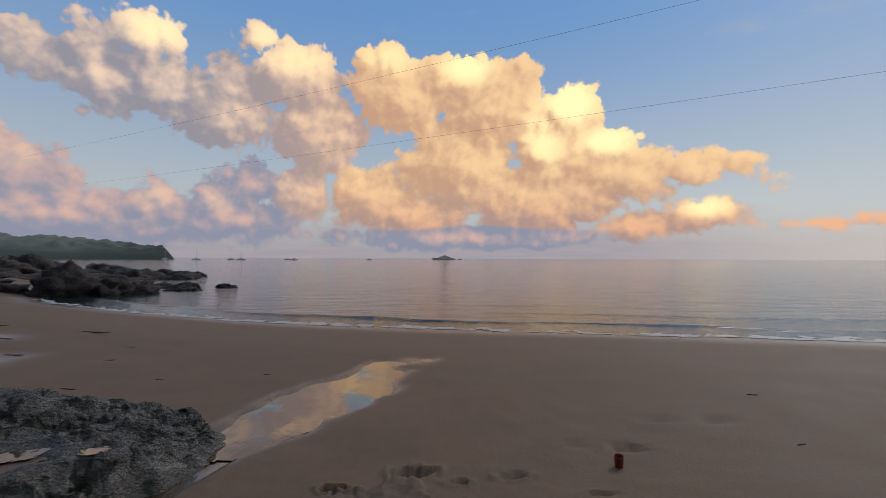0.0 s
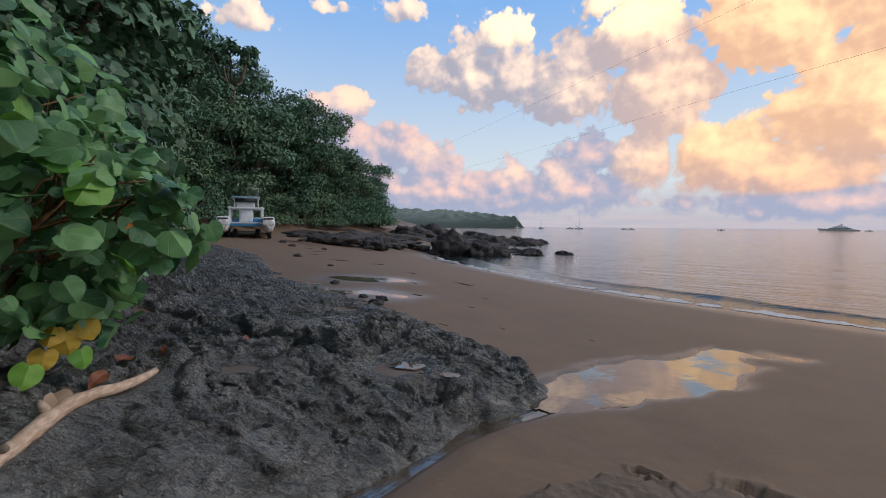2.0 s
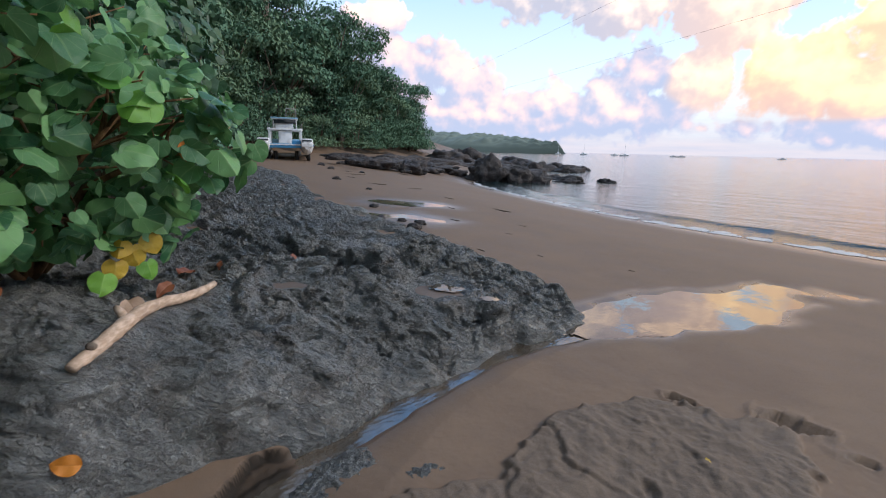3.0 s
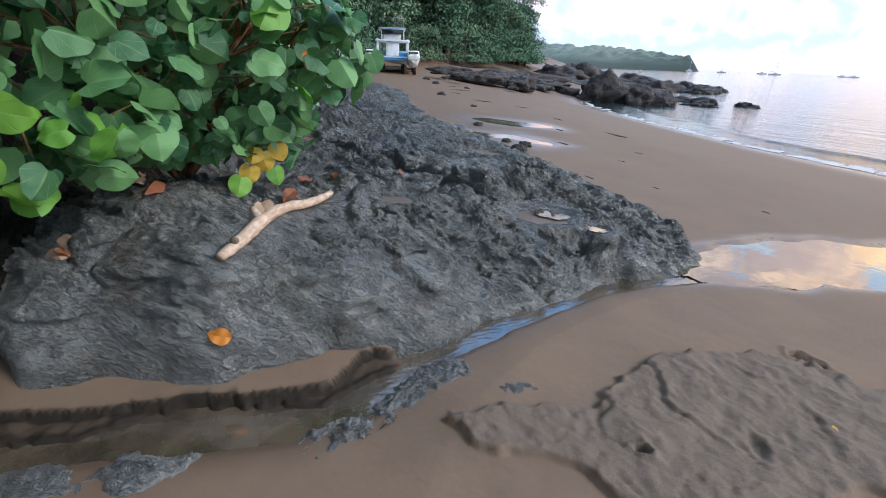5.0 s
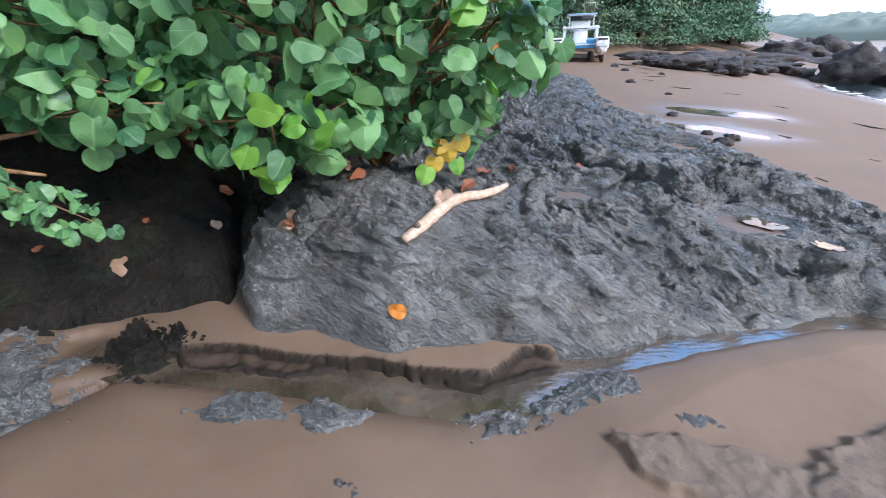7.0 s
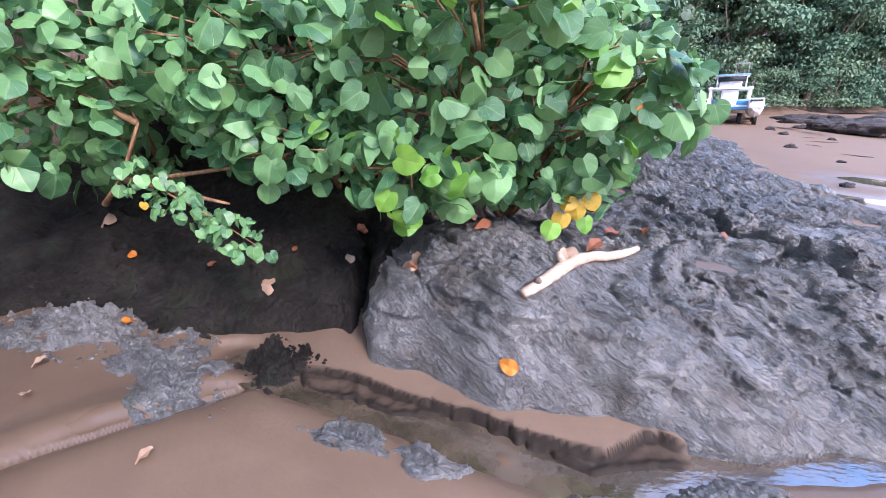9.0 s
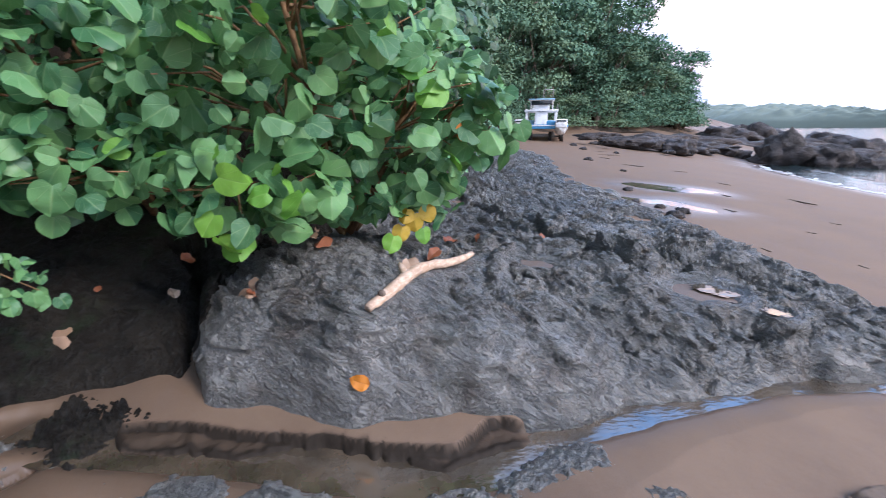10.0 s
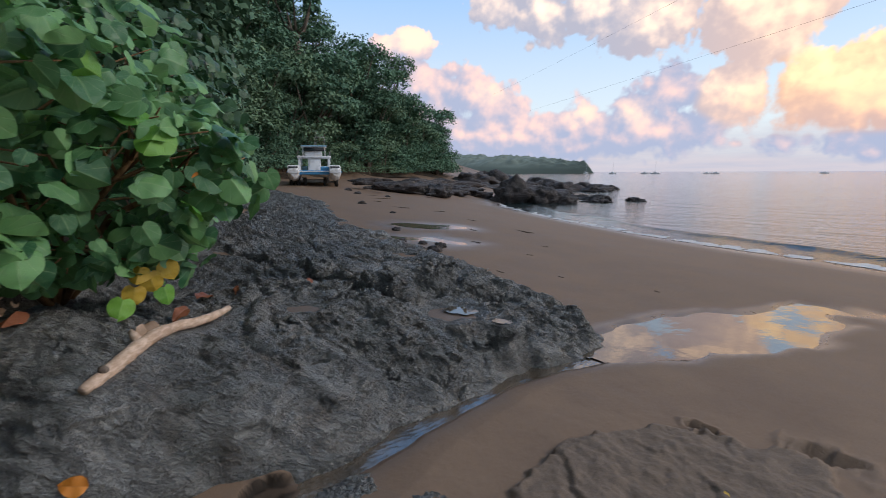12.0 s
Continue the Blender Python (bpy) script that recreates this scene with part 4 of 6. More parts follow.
    for px, py, rad, level, deep in BASINS:
        q = np.hypot(x - px, y - py) / rad + 0.25 * fbm(x, y, 3.5, 3, 180)
        h = h + (level + deep * (q * q - 1) - h) * smooth01(-q, -1.5, -1.05)
    return np.where(d > 0, h, g - 0.25 + np.clip(d, -0.4, 0) * 0.5), d


rx, ry = graded(-24, -3.6, -1.15, -1.1, 0.0135, 1.018), graded(-7.5, -1.3, 4.4, 9, 0.0135, 1.03)
RX, RY = np.meshgrid(rx, ry)
RZ, RD = rock_height(RX, RY)
lean = np.clip(RD / 0.2, 0, 1)
tilt = 0.8 * RZ - 0.5 * RY
RXD = RX + lean * (0.022 * fbm(RX, RZ * 4, 6, 3, 78) + 0.045 * ridged(RY * 0.5 + RZ * 0.6, tilt * 2.4, 2.2, 4, 77) + 0.012 * fbm(RY * 0.6 + RZ, tilt * 2.2, 14, 3, 76))
RYD = RY + lean * 0.025 * fbm(RY, RZ * 4, 6, 3, 79)
bare = (RZ > land(RX, RY) - 0.14) & (RD > -0.1)
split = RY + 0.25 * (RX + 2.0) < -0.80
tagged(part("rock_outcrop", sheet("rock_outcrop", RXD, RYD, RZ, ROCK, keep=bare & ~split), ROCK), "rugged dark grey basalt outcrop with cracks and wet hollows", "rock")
tagged(part("rock_bank", sheet("rock_bank", RXD, RYD, RZ, MOSS_SHADED, keep=bare & split), MOSS_SHADED), "damp mossy rock bank, its colour blackened with the bush's shade", "rock")


def rock_z(x, y):
    a = np.array([[float(x)]]), np.array([[float(y)]])
    return max(float(rock_height(*a)[0][0, 0]), ground_z(x, y))


def disc(name, cx, cy, rx_, ry_, turn, z, mat, label, category, seed, follow=None):
    """A small uneven sheet lying in a hollow."""
    s = np.linspace(-1.3, 1.3, 40)
    U, V = np.meshgrid(s, s)
    r = np.hypot(U, V) + 0.45 * fbm(U, V, 2.6, 4, seed)
    c, w = math.cos(radians(turn)), math.sin(radians(turn))
    X, Y = cx + U * rx_ * c - V * ry_ * w, cy + U * rx_ * w + V * ry_ * c
    Z = np.full(X.shape, z) if follow is None else follow(X, Y)[0] + z
    ob = part(name, sheet(name, X, Y, Z, mat, keep=(r < 1) & (rock_height(X, Y)[0] < Z + 0.012), attrs=[("run", X * 0), ("wet", X * 0 + 0.6), ("coarse", X * 0 + 0.25)]), mat)
    return tagged(ob, label, category, kind="structure")


for k, (px, py, rad, brim, deep) in enumerate(BASINS):
    if k in (0, 2):
        disc("sand_pocket", px, py, rad * 1.0, rad * 0.9, 20, brim - 0.5 * deep, SAND, "pocket of brown sand caught in the rock", "sand", 81 + k)
for px, py, a, b, z, seed in [(-2.38, 3.14, 0.17, 0.09, 0.240, 85), (-1.90, 3.25, 0.08, 0.05, 0.236, 86)]:
    disc("rock_pool", px, py, a, b, 30, z, FILM, "little pool of water in a hollow of the rock", "water", seed)


def rock_patch(cx, cy, rx_, ry_, turn, tall, seed, mat=ROCK, label="low ragged grey bedrock showing through wet sand"):
    """Low ragged bedrock that pokes through the sand."""
    s = np.linspace(-1.35, 1.35, 84)
    U, V = np.meshgrid(s, s)
    c, w = math.cos(radians(turn)), math.sin(radians(turn))
    X, Y = cx + U * rx_ * c - V * ry_ * w, cy + U * rx_ * w + V * ry_ * c
    r = np.hypot(U, V) + 0.60 * fbm(X, Y, 6, 6, seed, 0.62)
    g = ground_height(X, Y)[0]
    Z = g + np.interp(r, [0, 0.6, 1.0, 1.4], [tall * 0.55, tall * 0.35, -0.004, -0.03]) + tall * (0.22 * ridged(X, Y, 12, 3, seed + 1) + 0.22 * fbm(X, Y, 34, 2, seed + 2))
    ob = part("rock_patch", sheet("rock_patch", X, Y, Z, mat, keep=Z > g - 0.012), mat)
    tagged(ob, label, "rock", "bedrock patches in the sand")


for row in [(-1.09, 0.95, 0.40, 0.11, 105, 0.035, 91), (-1.24, -0.40, 0.40, 0.11, 78, 0.03, 92), (-1.72, -1.90, 0.55, 0.26, 60, 0.05, 93), (-1.84, -1.24, 0.24, 0.15, 60, 0.10, 94, MOSS_SHADED, "low blackish rock with a green tuft of moss by the stream"),
            (-1.2, 1.32, 0.16, 0.10, 40, 0.03, 95), (-0.72, 0.02, 0.12, 0.05, 20, 0.02, 96), (-0.85, 1.55, 0.12, 0.06, 60, 0.02, 97), (-2.05, -2.9, 0.5, 0.3, 80, 0.1, 98)]:
    rock_patch(*row)


# ---- boulders and the reef ----
def boulder(x, y, z, a, b, c, turn, seed, label, group, sub=4, name="boulder"):
    bm = bmesh.new()
    bmesh.ops.create_icosphere(bm, subdivisions=sub, radius=1.0)
    size = max(a, b, c)
    for v in bm.verts:
        p = v.co.copy()
        q = Vector((p.x * a, p.y * b, p.z * c)) / size
        q = q * 2.2 + Vector((seed * 3.1, seed * 1.7, 0))
        k = 1 + 0.34 * noise.fractal(q, 0.9, 2.1, 5) + 0.22 * noise.ridged_multi_fractal(q * 0.9, 0.8, 2.2, 5, 0.9, 1.8) - 0.3
        v.co = Vector((p.x * a * k, p.y * b * k, max(p.z * c * k, -0.6 * c)))
    ob = part(name, bm, REEF)
    ob.matrix_world = pose(x, y, z, 0, 0, turn)
    return tagged(ob, label, "rock", group)


G1, G2 = "dark rocks at the edge of the woods", "reef rocks in the shallows"
L1, L2 = "dark brown boulder resting on the upper beach", "black reef rock washed by the shallows"
for i, row in enumerate([(-23.6, 16.3, 0.55, 2.2, 1.2, 0.75, 30), (-22.6, 18.8, 0.25, 1.7, 1.1, 0.9, -20), (-25.8, 18.9, 0.5, 1.9, 1.3, 0.7, 60), (-28.0, 17.2, 0.75, 2.6, 1.3, 0.7, 10),
                         (-24.6, 21.8, 0.0, 1.4, 0.9, 0.5, 40), (-29.2, 21.8, 0.6, 2.8, 1.6, 0.8, 80), (-27.0, 24.5, 0.1, 2.4, 1.3, 0.6, 20), (-31.5, 27.0, 0.3, 3.0, 1.8, 0.9, 50),
                         (-22.2, 14.2, 0.75, 0.5, 0.35, 0.25, 0), (-20.8, 16.9, 0.2, 0.45, 0.3, 0.2, 0), (-23.9, 13.9, 0.9, 0.7, 0.4, 0.3, 50)]):
    boulder(*row[:5], row[5] * 0.62, row[6], i + 1, L1, G1)
for i, row in enumerate([(-22.2, 26.2, -0.5, 1.9, 1.3, 1.5, 20), (-20.6, 27.4, -0.6, 1.6, 1.2, 1.1, 50), (-19.6, 28.6, -0.75, 1.3, 0.9, 0.8, 10), (-23.6, 28.0, -0.5, 1.7, 1.4, 1.2, 0),
                         (-25.2, 25.0, -0.35, 1.4, 0.8, 0.5, 30), (-19.8, 33.2, -0.85, 1.5, 0.7, 0.55, 0), (-22.2, 34.4, -0.85, 1.1, 0.6, 0.45, 0), (-18.2, 31.0, -0.85, 1.2, 0.5, 0.4, 20),
                         (-17.0, 34.5, -0.85, 0.9, 0.5, 0.42, 0), (-30.6, 54.0, -0.85, 1.2, 0.8, 0.7, 0)]):
    boulder(*row, i + 21, L2, G2)
for i, row in enumerate([(-41.0, 43.0, -0.6, 3.6, 2.4, 3.2, 30), (-36.5, 42.0, -0.7, 4.4, 2.2, 1.5, 20), (-36.8, 47.0, -0.7, 3.6, 2.2, 2.4, -15), (-33.5, 46.5, -0.8, 3.2, 2.0, 1.9, 25),
                         (-31.6, 50.0, -0.8, 3.0, 1.6, 1.5, 5), (-29.4, 48.0, -0.8, 2.4, 1.5, 1.2, 0), (-33.0, 38.5, -0.6, 4.2, 2.0, 1.2, 40), (-29.0, 38.0, -0.8, 3.6, 1.8, 1.0, 10),
                         (-34.0, 33.0, -0.3, 3.4, 2.0, 1.3, 40), (-38.5, 37.0, 0.2, 3.6, 2.6, 1.9, 0), (-43.5, 46.5, -0.4, 4.5, 3.0, 2.2, 10)]):
    boulder(*row[:5], row[5] * 0.72, row[6], i + 41, L2, G2)


# ---- far headland ----
def headland():
    u = np.linspace(-1150, -322, 330)
    v = np.linspace(-1, 1, 46)
    U, V = np.meshgrid(u, v)
    ridge = np.interp(U, [-1150, -900, -700, -570, -500, -430, -395, -350, -334, -326], [55, 48, 36, 27, 28, 21, 19.5, 15, 3, -2])
    lump = 4.5 * np.abs(fbm(U, V * 60, 0.045, 3, 101)) + 2.2 * np.abs(fbm(U, V * 60, 0.13, 3, 102)) - 2
    Z = SEA - 2 + (ridge + 1.4) * np.clip(1 - V ** 2, 0, 1) ** 0.42 + lump * smooth01(1 - np.abs(V), 0.0, 0.3) * smooth01(ridge, 0, 12)
    tagged(part("headland", sheet("headland", U, 525 + V * 85 * smooth01(-U, 318, 520) + 0.2 * (-330 - U), Z, FAR_HAZED), FAR_HAZED), "low wooded headland across the bay", "headland", kind="structure")


headland()


# ---- trees ----
def spray_mesh(name, centres, sizes, normals, mat, seed):
    """Many small bent leaf sprays, four points each."""
    r = np.random.RandomState(seed)
    n = len(centres)
    t = np.cross(normals, r.normal(size=(n, 3)))
    t /= np.linalg.norm(t, axis=1)[:, None] + 1e-9
    b = np.cross(normals, t)
    s = sizes[:, None]
    droop = np.array([0, 0, -0.35]) * s
    quad = np.stack([centres - t * s * 0.5, centres - b * s * 0.32 + droop * 0.3, centres + t * s * 0.5 + droop, centres + b * s * 0.32 + droop * 0.3], 1)
    return raw_mesh(name, quad.reshape(-1, 3), np.arange(n * 4).reshape(n, 4), mat)


def crown_mesh(name, blobs, count, size, mat, seed):
    r = np.random.RandomState(seed)
    blobs = np.array(blobs)
    weight = blobs[:, 3] ** 2
    pick = r.choice(len(blobs), count, p=weight / weight.sum())
    way = r.normal(size=(count, 3))
    way /= np.linalg.norm(way, axis=1)[:, None]
    way[:, 2] = np.where(way[:, 2] < -0.35, -way[:, 2] * 0.6, way[:, 2])
    depth = 1 - 0.45 * r.rand(count) ** 2.2
    bumpy = 1 + 0.16 * np.sin(way[:, 0] * 5 + pick) * np.sin(way[:, 1] * 6 + pick * 2) + 0.12 * np.sin(way[:, 2] * 11 + pick)
    c = blobs[pick, :3] + way * (blobs[pick, 3] * depth * bumpy)[:, None] * np.array([1, 1, 0.8])
    nrm = way * 0.6 + np.array([0, 0, 0.5]) + 0.55 * r.normal(size=(count, 3))
    nrm /= np.linalg.norm(nrm, axis=1)[:, None]
    return spray_mesh(name, c, size * (0.6 + 0.8 * r.rand(count)), nrm, mat, seed + 1)


def tree_kind(seed, height, spread, mat, count, size, flat=False):
    """A tree with a tapered, forked trunk and an uneven crown; at the origin."""
    r = random.Random(seed)
    bm = bmesh.new()
    lean = Vector((r.uniform(-0.12, 0.12), r.uniform(-0.12, 0.12), 0))
    fork = height * (0.72 if flat else 0.42)
    pts = [Vector((0, 0, -0.6)), Vector((0, 0, 0)), lean * fork * 0.5 + Vector((0, 0, fork * 0.5)), lean * fork + Vector((0, 0, fork))]
    base = height * 0.024
    tube(bm, pts, [base * 1.5, base * 1.2, base, base * 0.8], 9)
    blobs = []
    for k in range(7 if not flat else 5):
        a = k * math.tau / (7 if not flat else 5) + r.uniform(-0.3, 0.3)
        out = spread * r.uniform(0.35, 0.8)
        end = pts[-1] + Vector((math.cos(a) * out, math.sin(a) * out, height * (r.uniform(0.12, 0.45) if not flat else r.uniform(0.16, 0.22))))
        mid = pts[-1].lerp(end, 0.5) + Vector((0, 0, -0.06 * height))
        tube(bm, [pts[-1] - Vector((0, 0, 0.15)), mid, end], [base * 0.55, base * 0.38, base * 0.12], 6)
        blobs.append((*end, spread * (r.uniform(0.32, 0.5) if not flat else 0.3)))
    if not flat:
        blobs.append((pts[-1].x, pts[-1].y, height * 0.84, spread * 0.5))
        for k in range(5):
            a = r.uniform(0, math.tau)
            blobs.append((math.cos(a) * spread * 0.55, math.sin(a) * spread * 0.55, height * r.uniform(0.3, 0.55), spread * r.uniform(0.28, 0.4)))
    thing = empty("tree")
    part("trunk", bm, BARK, thing)
    part("crown", crown_mesh("crown", blobs, count, size, mat, seed), mat, thing)
    return tagged(thing, "", "tree", "trees of the shore forest")


TREES = [tree_kind(1, 9.0, 3.4, CANOPY, 6800, 0.22), tree_kind(2, 7.0, 3.0, CANOPY, 6400, 0.20), tree_kind(3, 11.0, 3.6, CANOPY_PALE, 6900, 0.23),
         tree_kind(4, 6.0, 2.6, CANOPY_PALE, 6000, 0.19), tree_kind(5, 8.0, 3.1, CANOPY, 6600, 0.21)]
TREE_LABELS = ["tall dark green broadleaf tree on the wooded slope", "dense rounded dark green tree at the beach edge", "tall pale green forest tree with an uneven crown",
               "low spreading light green tree at the edge of the woods", "dark green forest tree hung with foliage"]
for t, lab in zip(TREES, TREE_LABELS):
    tagged(t, lab)


def edge_point(s, inland):
    """A place in the woods: s runs along the edge, from beside the camera to the far end."""
    xs = np.interp(s, [0, 1, 2, 3, 4, 5, 6, 7, 8], [-7, -12, -18, -25, -33, -37.5, -41, -44.5, -50])
    lo, hi = -300.0, 300.0
    for _ in range(40):
        mid = (lo + hi) / 2
        lo, hi = (mid, hi) if forest_in(xs, mid) > inland else (lo, mid)
    return float(xs), lo


def shrub_kind(seed, size, mat, count, leaf):
    """A bushy shrub with foliage down to the ground."""
    r = random.Random(seed)
    bm = bmesh.new()
    blobs = []
    for k in range(9):
        a = r.uniform(0, math.tau)
        end = Vector((math.cos(a) * size * r.uniform(0.2, 0.75), math.sin(a) * size * r.uniform(0.2, 0.75), size * r.uniform(0.35, 1.35)))
        tube(bm, [(0, 0, -0.3), end * 0.5 + Vector((0, 0, 0.1)), end], [0.05 * size, 0.03 * size, 0.012 * size], 5)
        blobs.append((*end, size * r.uniform(0.32, 0.55)))
    for k in range(6):
        a = k * math.tau / 6 + r.uniform(-0.3, 0.3)
        blobs.append((math.cos(a) * size * 0.7, math.sin(a) * size * 0.7, size * 0.3, size * 0.42))
    thing = empty("shrub")
    tagged(part("stems", bm, BARK, thing), kind="stuff")
    part("foliage", crown_mesh("foliage", blobs, count, leaf, mat, seed), mat, thing)
    return tagged(thing, "", "shrub", "undergrowth along the woods")


SHRUBS = [shrub_kind(31, 1.9, CANOPY, 4200, 0.14), shrub_kind(32, 1.5, CANOPY_PALE, 4000, 0.13), shrub_kind(33, 2.3, CANOPY, 4300, 0.16)]
for t, lab in zip(SHRUBS, ["dense dark green shrub at the foot of the trees", "light green leafy shrub at the foot of the trees", "tall tangled green shrub under the forest edge"]):
    tagged(t, lab)
shrub_first = [True] * 3
for inland, tries in ((0.35, 30), (1.8, 28), (3.8, 26), (6.5, 20)):
    for k in range(tries):
        s = (k + 0.5 + rng.uniform(-0.4, 0.4)) / tries * 8.0
        if s < 0.25:
            continue
        x, y = edge_point(s, inland + rng.uniform(-0.4, 0.6) + float(np.interp(s, [0.8, 1.4, 3.0, 3.6], [0.3, 1.5, 1.8, 0.0])))
        kind = rng.randrange(3)
        scale = rng.uniform(0.75, 1.3) * float(np.interp(s, [0, 2, 8], [0.8, 1.0, 1.15]))
        m = pose(x, y, float(land(np.array(x), np.array(y))), 0, 0, rng.uniform(0, 360))
        if shrub_first[kind]:
            SHRUBS[kind].matrix_world = m
            SHRUBS[kind].scale = (scale,) * 3
            shrub_first[kind] = False
        else:
            copy_thing(SHRUBS[kind], m).scale = (scale,) * 3

first = [True] * len(TREES)
spots = []
for inland, tries in ((1.6, 26), (5.0, 26), (9.5, 26), (16, 24)):
    for k in range(tries):
        s = (k + 0.5 + rng.uniform(-0.35, 0.35)) / tries * 7.9
        if s < 0.35 and inland < 6:
            continue
        spots.append((s, inland + rng.uniform(-0.9, 1.2)))
for s, inland in spots:
    x, y = edge_point(s, inland + float(np.interp(s, [0.8, 1.4, 3.0, 3.6], [0.3, 1.5, 1.8, 0.0])))
    kind = rng.choice([0, 1, 4] if s < 2.4 else [0, 1, 2, 3, 4]) if inland > 3.5 else rng.choice([1, 3, 1, 4] if s > 2.4 else [1, 4])
    scale = rng.uniform(0.8, 1.15) * float(np.interp(s, [0, 3, 5.5, 7.9], [1.2, 1.45, 1.35, 0.85]))
    m = pose(x, y, float(land(np.array(x), np.array(y))), 0, 0, rng.uniform(0, 360))
    if first[kind]:
        TREES[kind].matrix_world = m
        TREES[kind].scale = (scale,) * 3
        first[kind] = False
    else:
        copy_thing(TREES[kind], m).scale = (scale,) * 3
# unseen row of trees behind the camera, added to block light from there
for k in range(11):
    nx, ny = -3.0 + k * 2.4 + rng.uniform(-0.6, 0.6), -9.5 + rng.uniform(-1.2, 1.2)
    sc = rng.uniform(0.95, 1.25)
    copy_thing(TREES[k % 5], pose(nx, ny, ground_z(nx, ny), 0, 0, 77 * k)).scale = (sc, sc, sc)
# nearer trees out of view, added to shade the left foreground
for nx, ny, sc in ((-3.8, -6.6, 1.25), (-0.6, -6.2, 1.3), (2.6, -6.8, 1.25), (5.6, -7.8, 1.3), (-6.2, -5.2, 1.3), (-5.6, -8.6, 1.5), (-2.2, -9.0, 1.5)):
    copy_thing(TREES[0], pose(nx, ny, ground_z(nx, ny), 0, 0, 61 * nx)).scale = (sc, sc, sc)
slim = tree_kind(12, 8.0, 1.7, CANOPY_PALE, 900, 0.24, flat=True)
tagged(slim, "slender leaning tree with a pale bare trunk")
for k, (s, lean_x, sc) in enumerate(((3.5, 14, 0.9), (4.2, -8, 1.1), (4.7, 18, 0.8), (5.2, 6, 1.0), (2.4, -10, 0.9), (5.9, 10, 0.7))):
    x, y = edge_point(s, 0.9)
    m = pose(x, y, float(land(np.array(x), np.array(y))), 4, lean_x, 60 * k)
    if k == 0:
        slim.matrix_world = m
        slim.scale = (sc, sc, sc)
    else:
        copy_thing(slim, m).scale = (sc, sc, sc)
emergent = tree_kind(9, 13.0, 2.2, CANOPY, 1100, 0.36, flat=True)
# trees on the left slope; the last two are added to shade the bush
for nx, ny, sc in ((-8.4, -3.6, 1.15), (-7.6, -7.0, 1.1), (-9.4, -0.6, 1.2), (-5.4, -3.4, 1.3), (-4.6, -5.2, 1.2)):
    copy_thing(TREES[1], pose(nx, ny, float(land(np.array(nx), np.array(ny))), 0, 0, 50 * nx)).scale = (sc, sc, sc)
ex, ey = -38.8, 16.4
emergent.matrix_world = pose(ex, ey, float(land(np.array(ex), np.array(ey))), 0, 0, 40)
emergent.scale = (1.15, 1.15, 1.15)
tagged(emergent, "tall slender tree with a flat umbrella crown above the forest")


# ---- the sea hibiscus bush over the rock ----
def leaf_shape(fold, curl, wave, rows=10, heart=True, twist=0.0):
    """A heart-shaped leaf one unit long: vertices, quads, how near each vertex is to the midrib, and its place across and along the leaf."""
    knots = [0.0, 0.10, 0.26, 0.45, 0.66, 0.84, 1.0]
    ends = [-0.16, -0.03, 0.20, 0.45, 0.68, 0.86, 1.0] if heart else knots
    wide = [0.22, 0.46, 0.565, 0.55, 0.44, 0.25, 0.0] if heart else [0.03, 0.24, 0.37, 0.40, 0.33, 0.19, 0.0]
    at = 6 * (np.linspace(0, 1, rows + 1) * 0.55 + 0.45 * np.linspace(0, 1, rows + 1) ** 0.7)
    smooth = lambda v: [float(np.interp(q - 0.28, range(7), v) + 2 * np.interp(q, range(7), v) + np.interp(q + 0.28, range(7), v)) / 4 for q in at]
    ribs, ys, ws = smooth(knots), smooth(ends), smooth(wide)
    ribs[-1], ys[-1], ws[-1] = 1.0, 1.0, 0.0
    verts, faces, rib = [], [], []
    for side in (-1, 1):
        start = len(verts)
        for i in range(rows + 1):
            for k, t in enumerate((0.0, 0.5, 1.0)):
                x = side * ws[i] * t
                y = ribs[i] * (1 - t) + ys[i] * t
                z = fold * abs(x) - curl * y * y + wave * t * math.sin(i * 1.26 + side) + twist * x * y - 0.10 * (t * ws[i]) ** 2
                verts.append((x, y, z))
                rib.append(1.0 if k == 0 else (0.35 if k == 1 else 0.0))
        for i in range(rows):
            for k in range(2):
                a = start + i * 3 + k
                q = (a, a + 1, a + 4, a + 3)
                faces.append(q if side > 0 else q[::-1])
    return np.array(verts), np.array(faces), np.array(rib)


SHAPES = [leaf_shape(0.10, 0.22, 0.035), leaf_shape(-0.28, 0.30, 0.05, twist=0.15), leaf_shape(0.30, 0.15, 0.03), leaf_shape(-0.12, 0.40, 0.06, twist=-0.2), leaf_shape(-0.55, 0.25, 0.05),
          leaf_shape(0.30, 0.45, 0.07, heart=False)]


def leaf_data(shape, mat, name="leaf"):
    v, f, rib = SHAPES[shape]
    return raw_mesh(name, v, f, mat, [("rib", rib), ("across", v[:, 0]), ("along", v[:, 1])])


LEAF_MESHES = {(k, m.name): leaf_data(k, m) for k in range(6) for m in (LEAF, YOUNG, YELLOW, ORANGE, RUST, TAN)}


def leaf_pose(place, normal, tip, size):
    n = normal.normalized()
    y = (tip - n * tip.dot(n)).normalized()
    x = y.cross(n)
    m = Matrix((x, y, n)).transposed().to_4x4()
    return Matrix.Translation(place) @ m @ Matrix.Diagonal((size, size, size, 1))


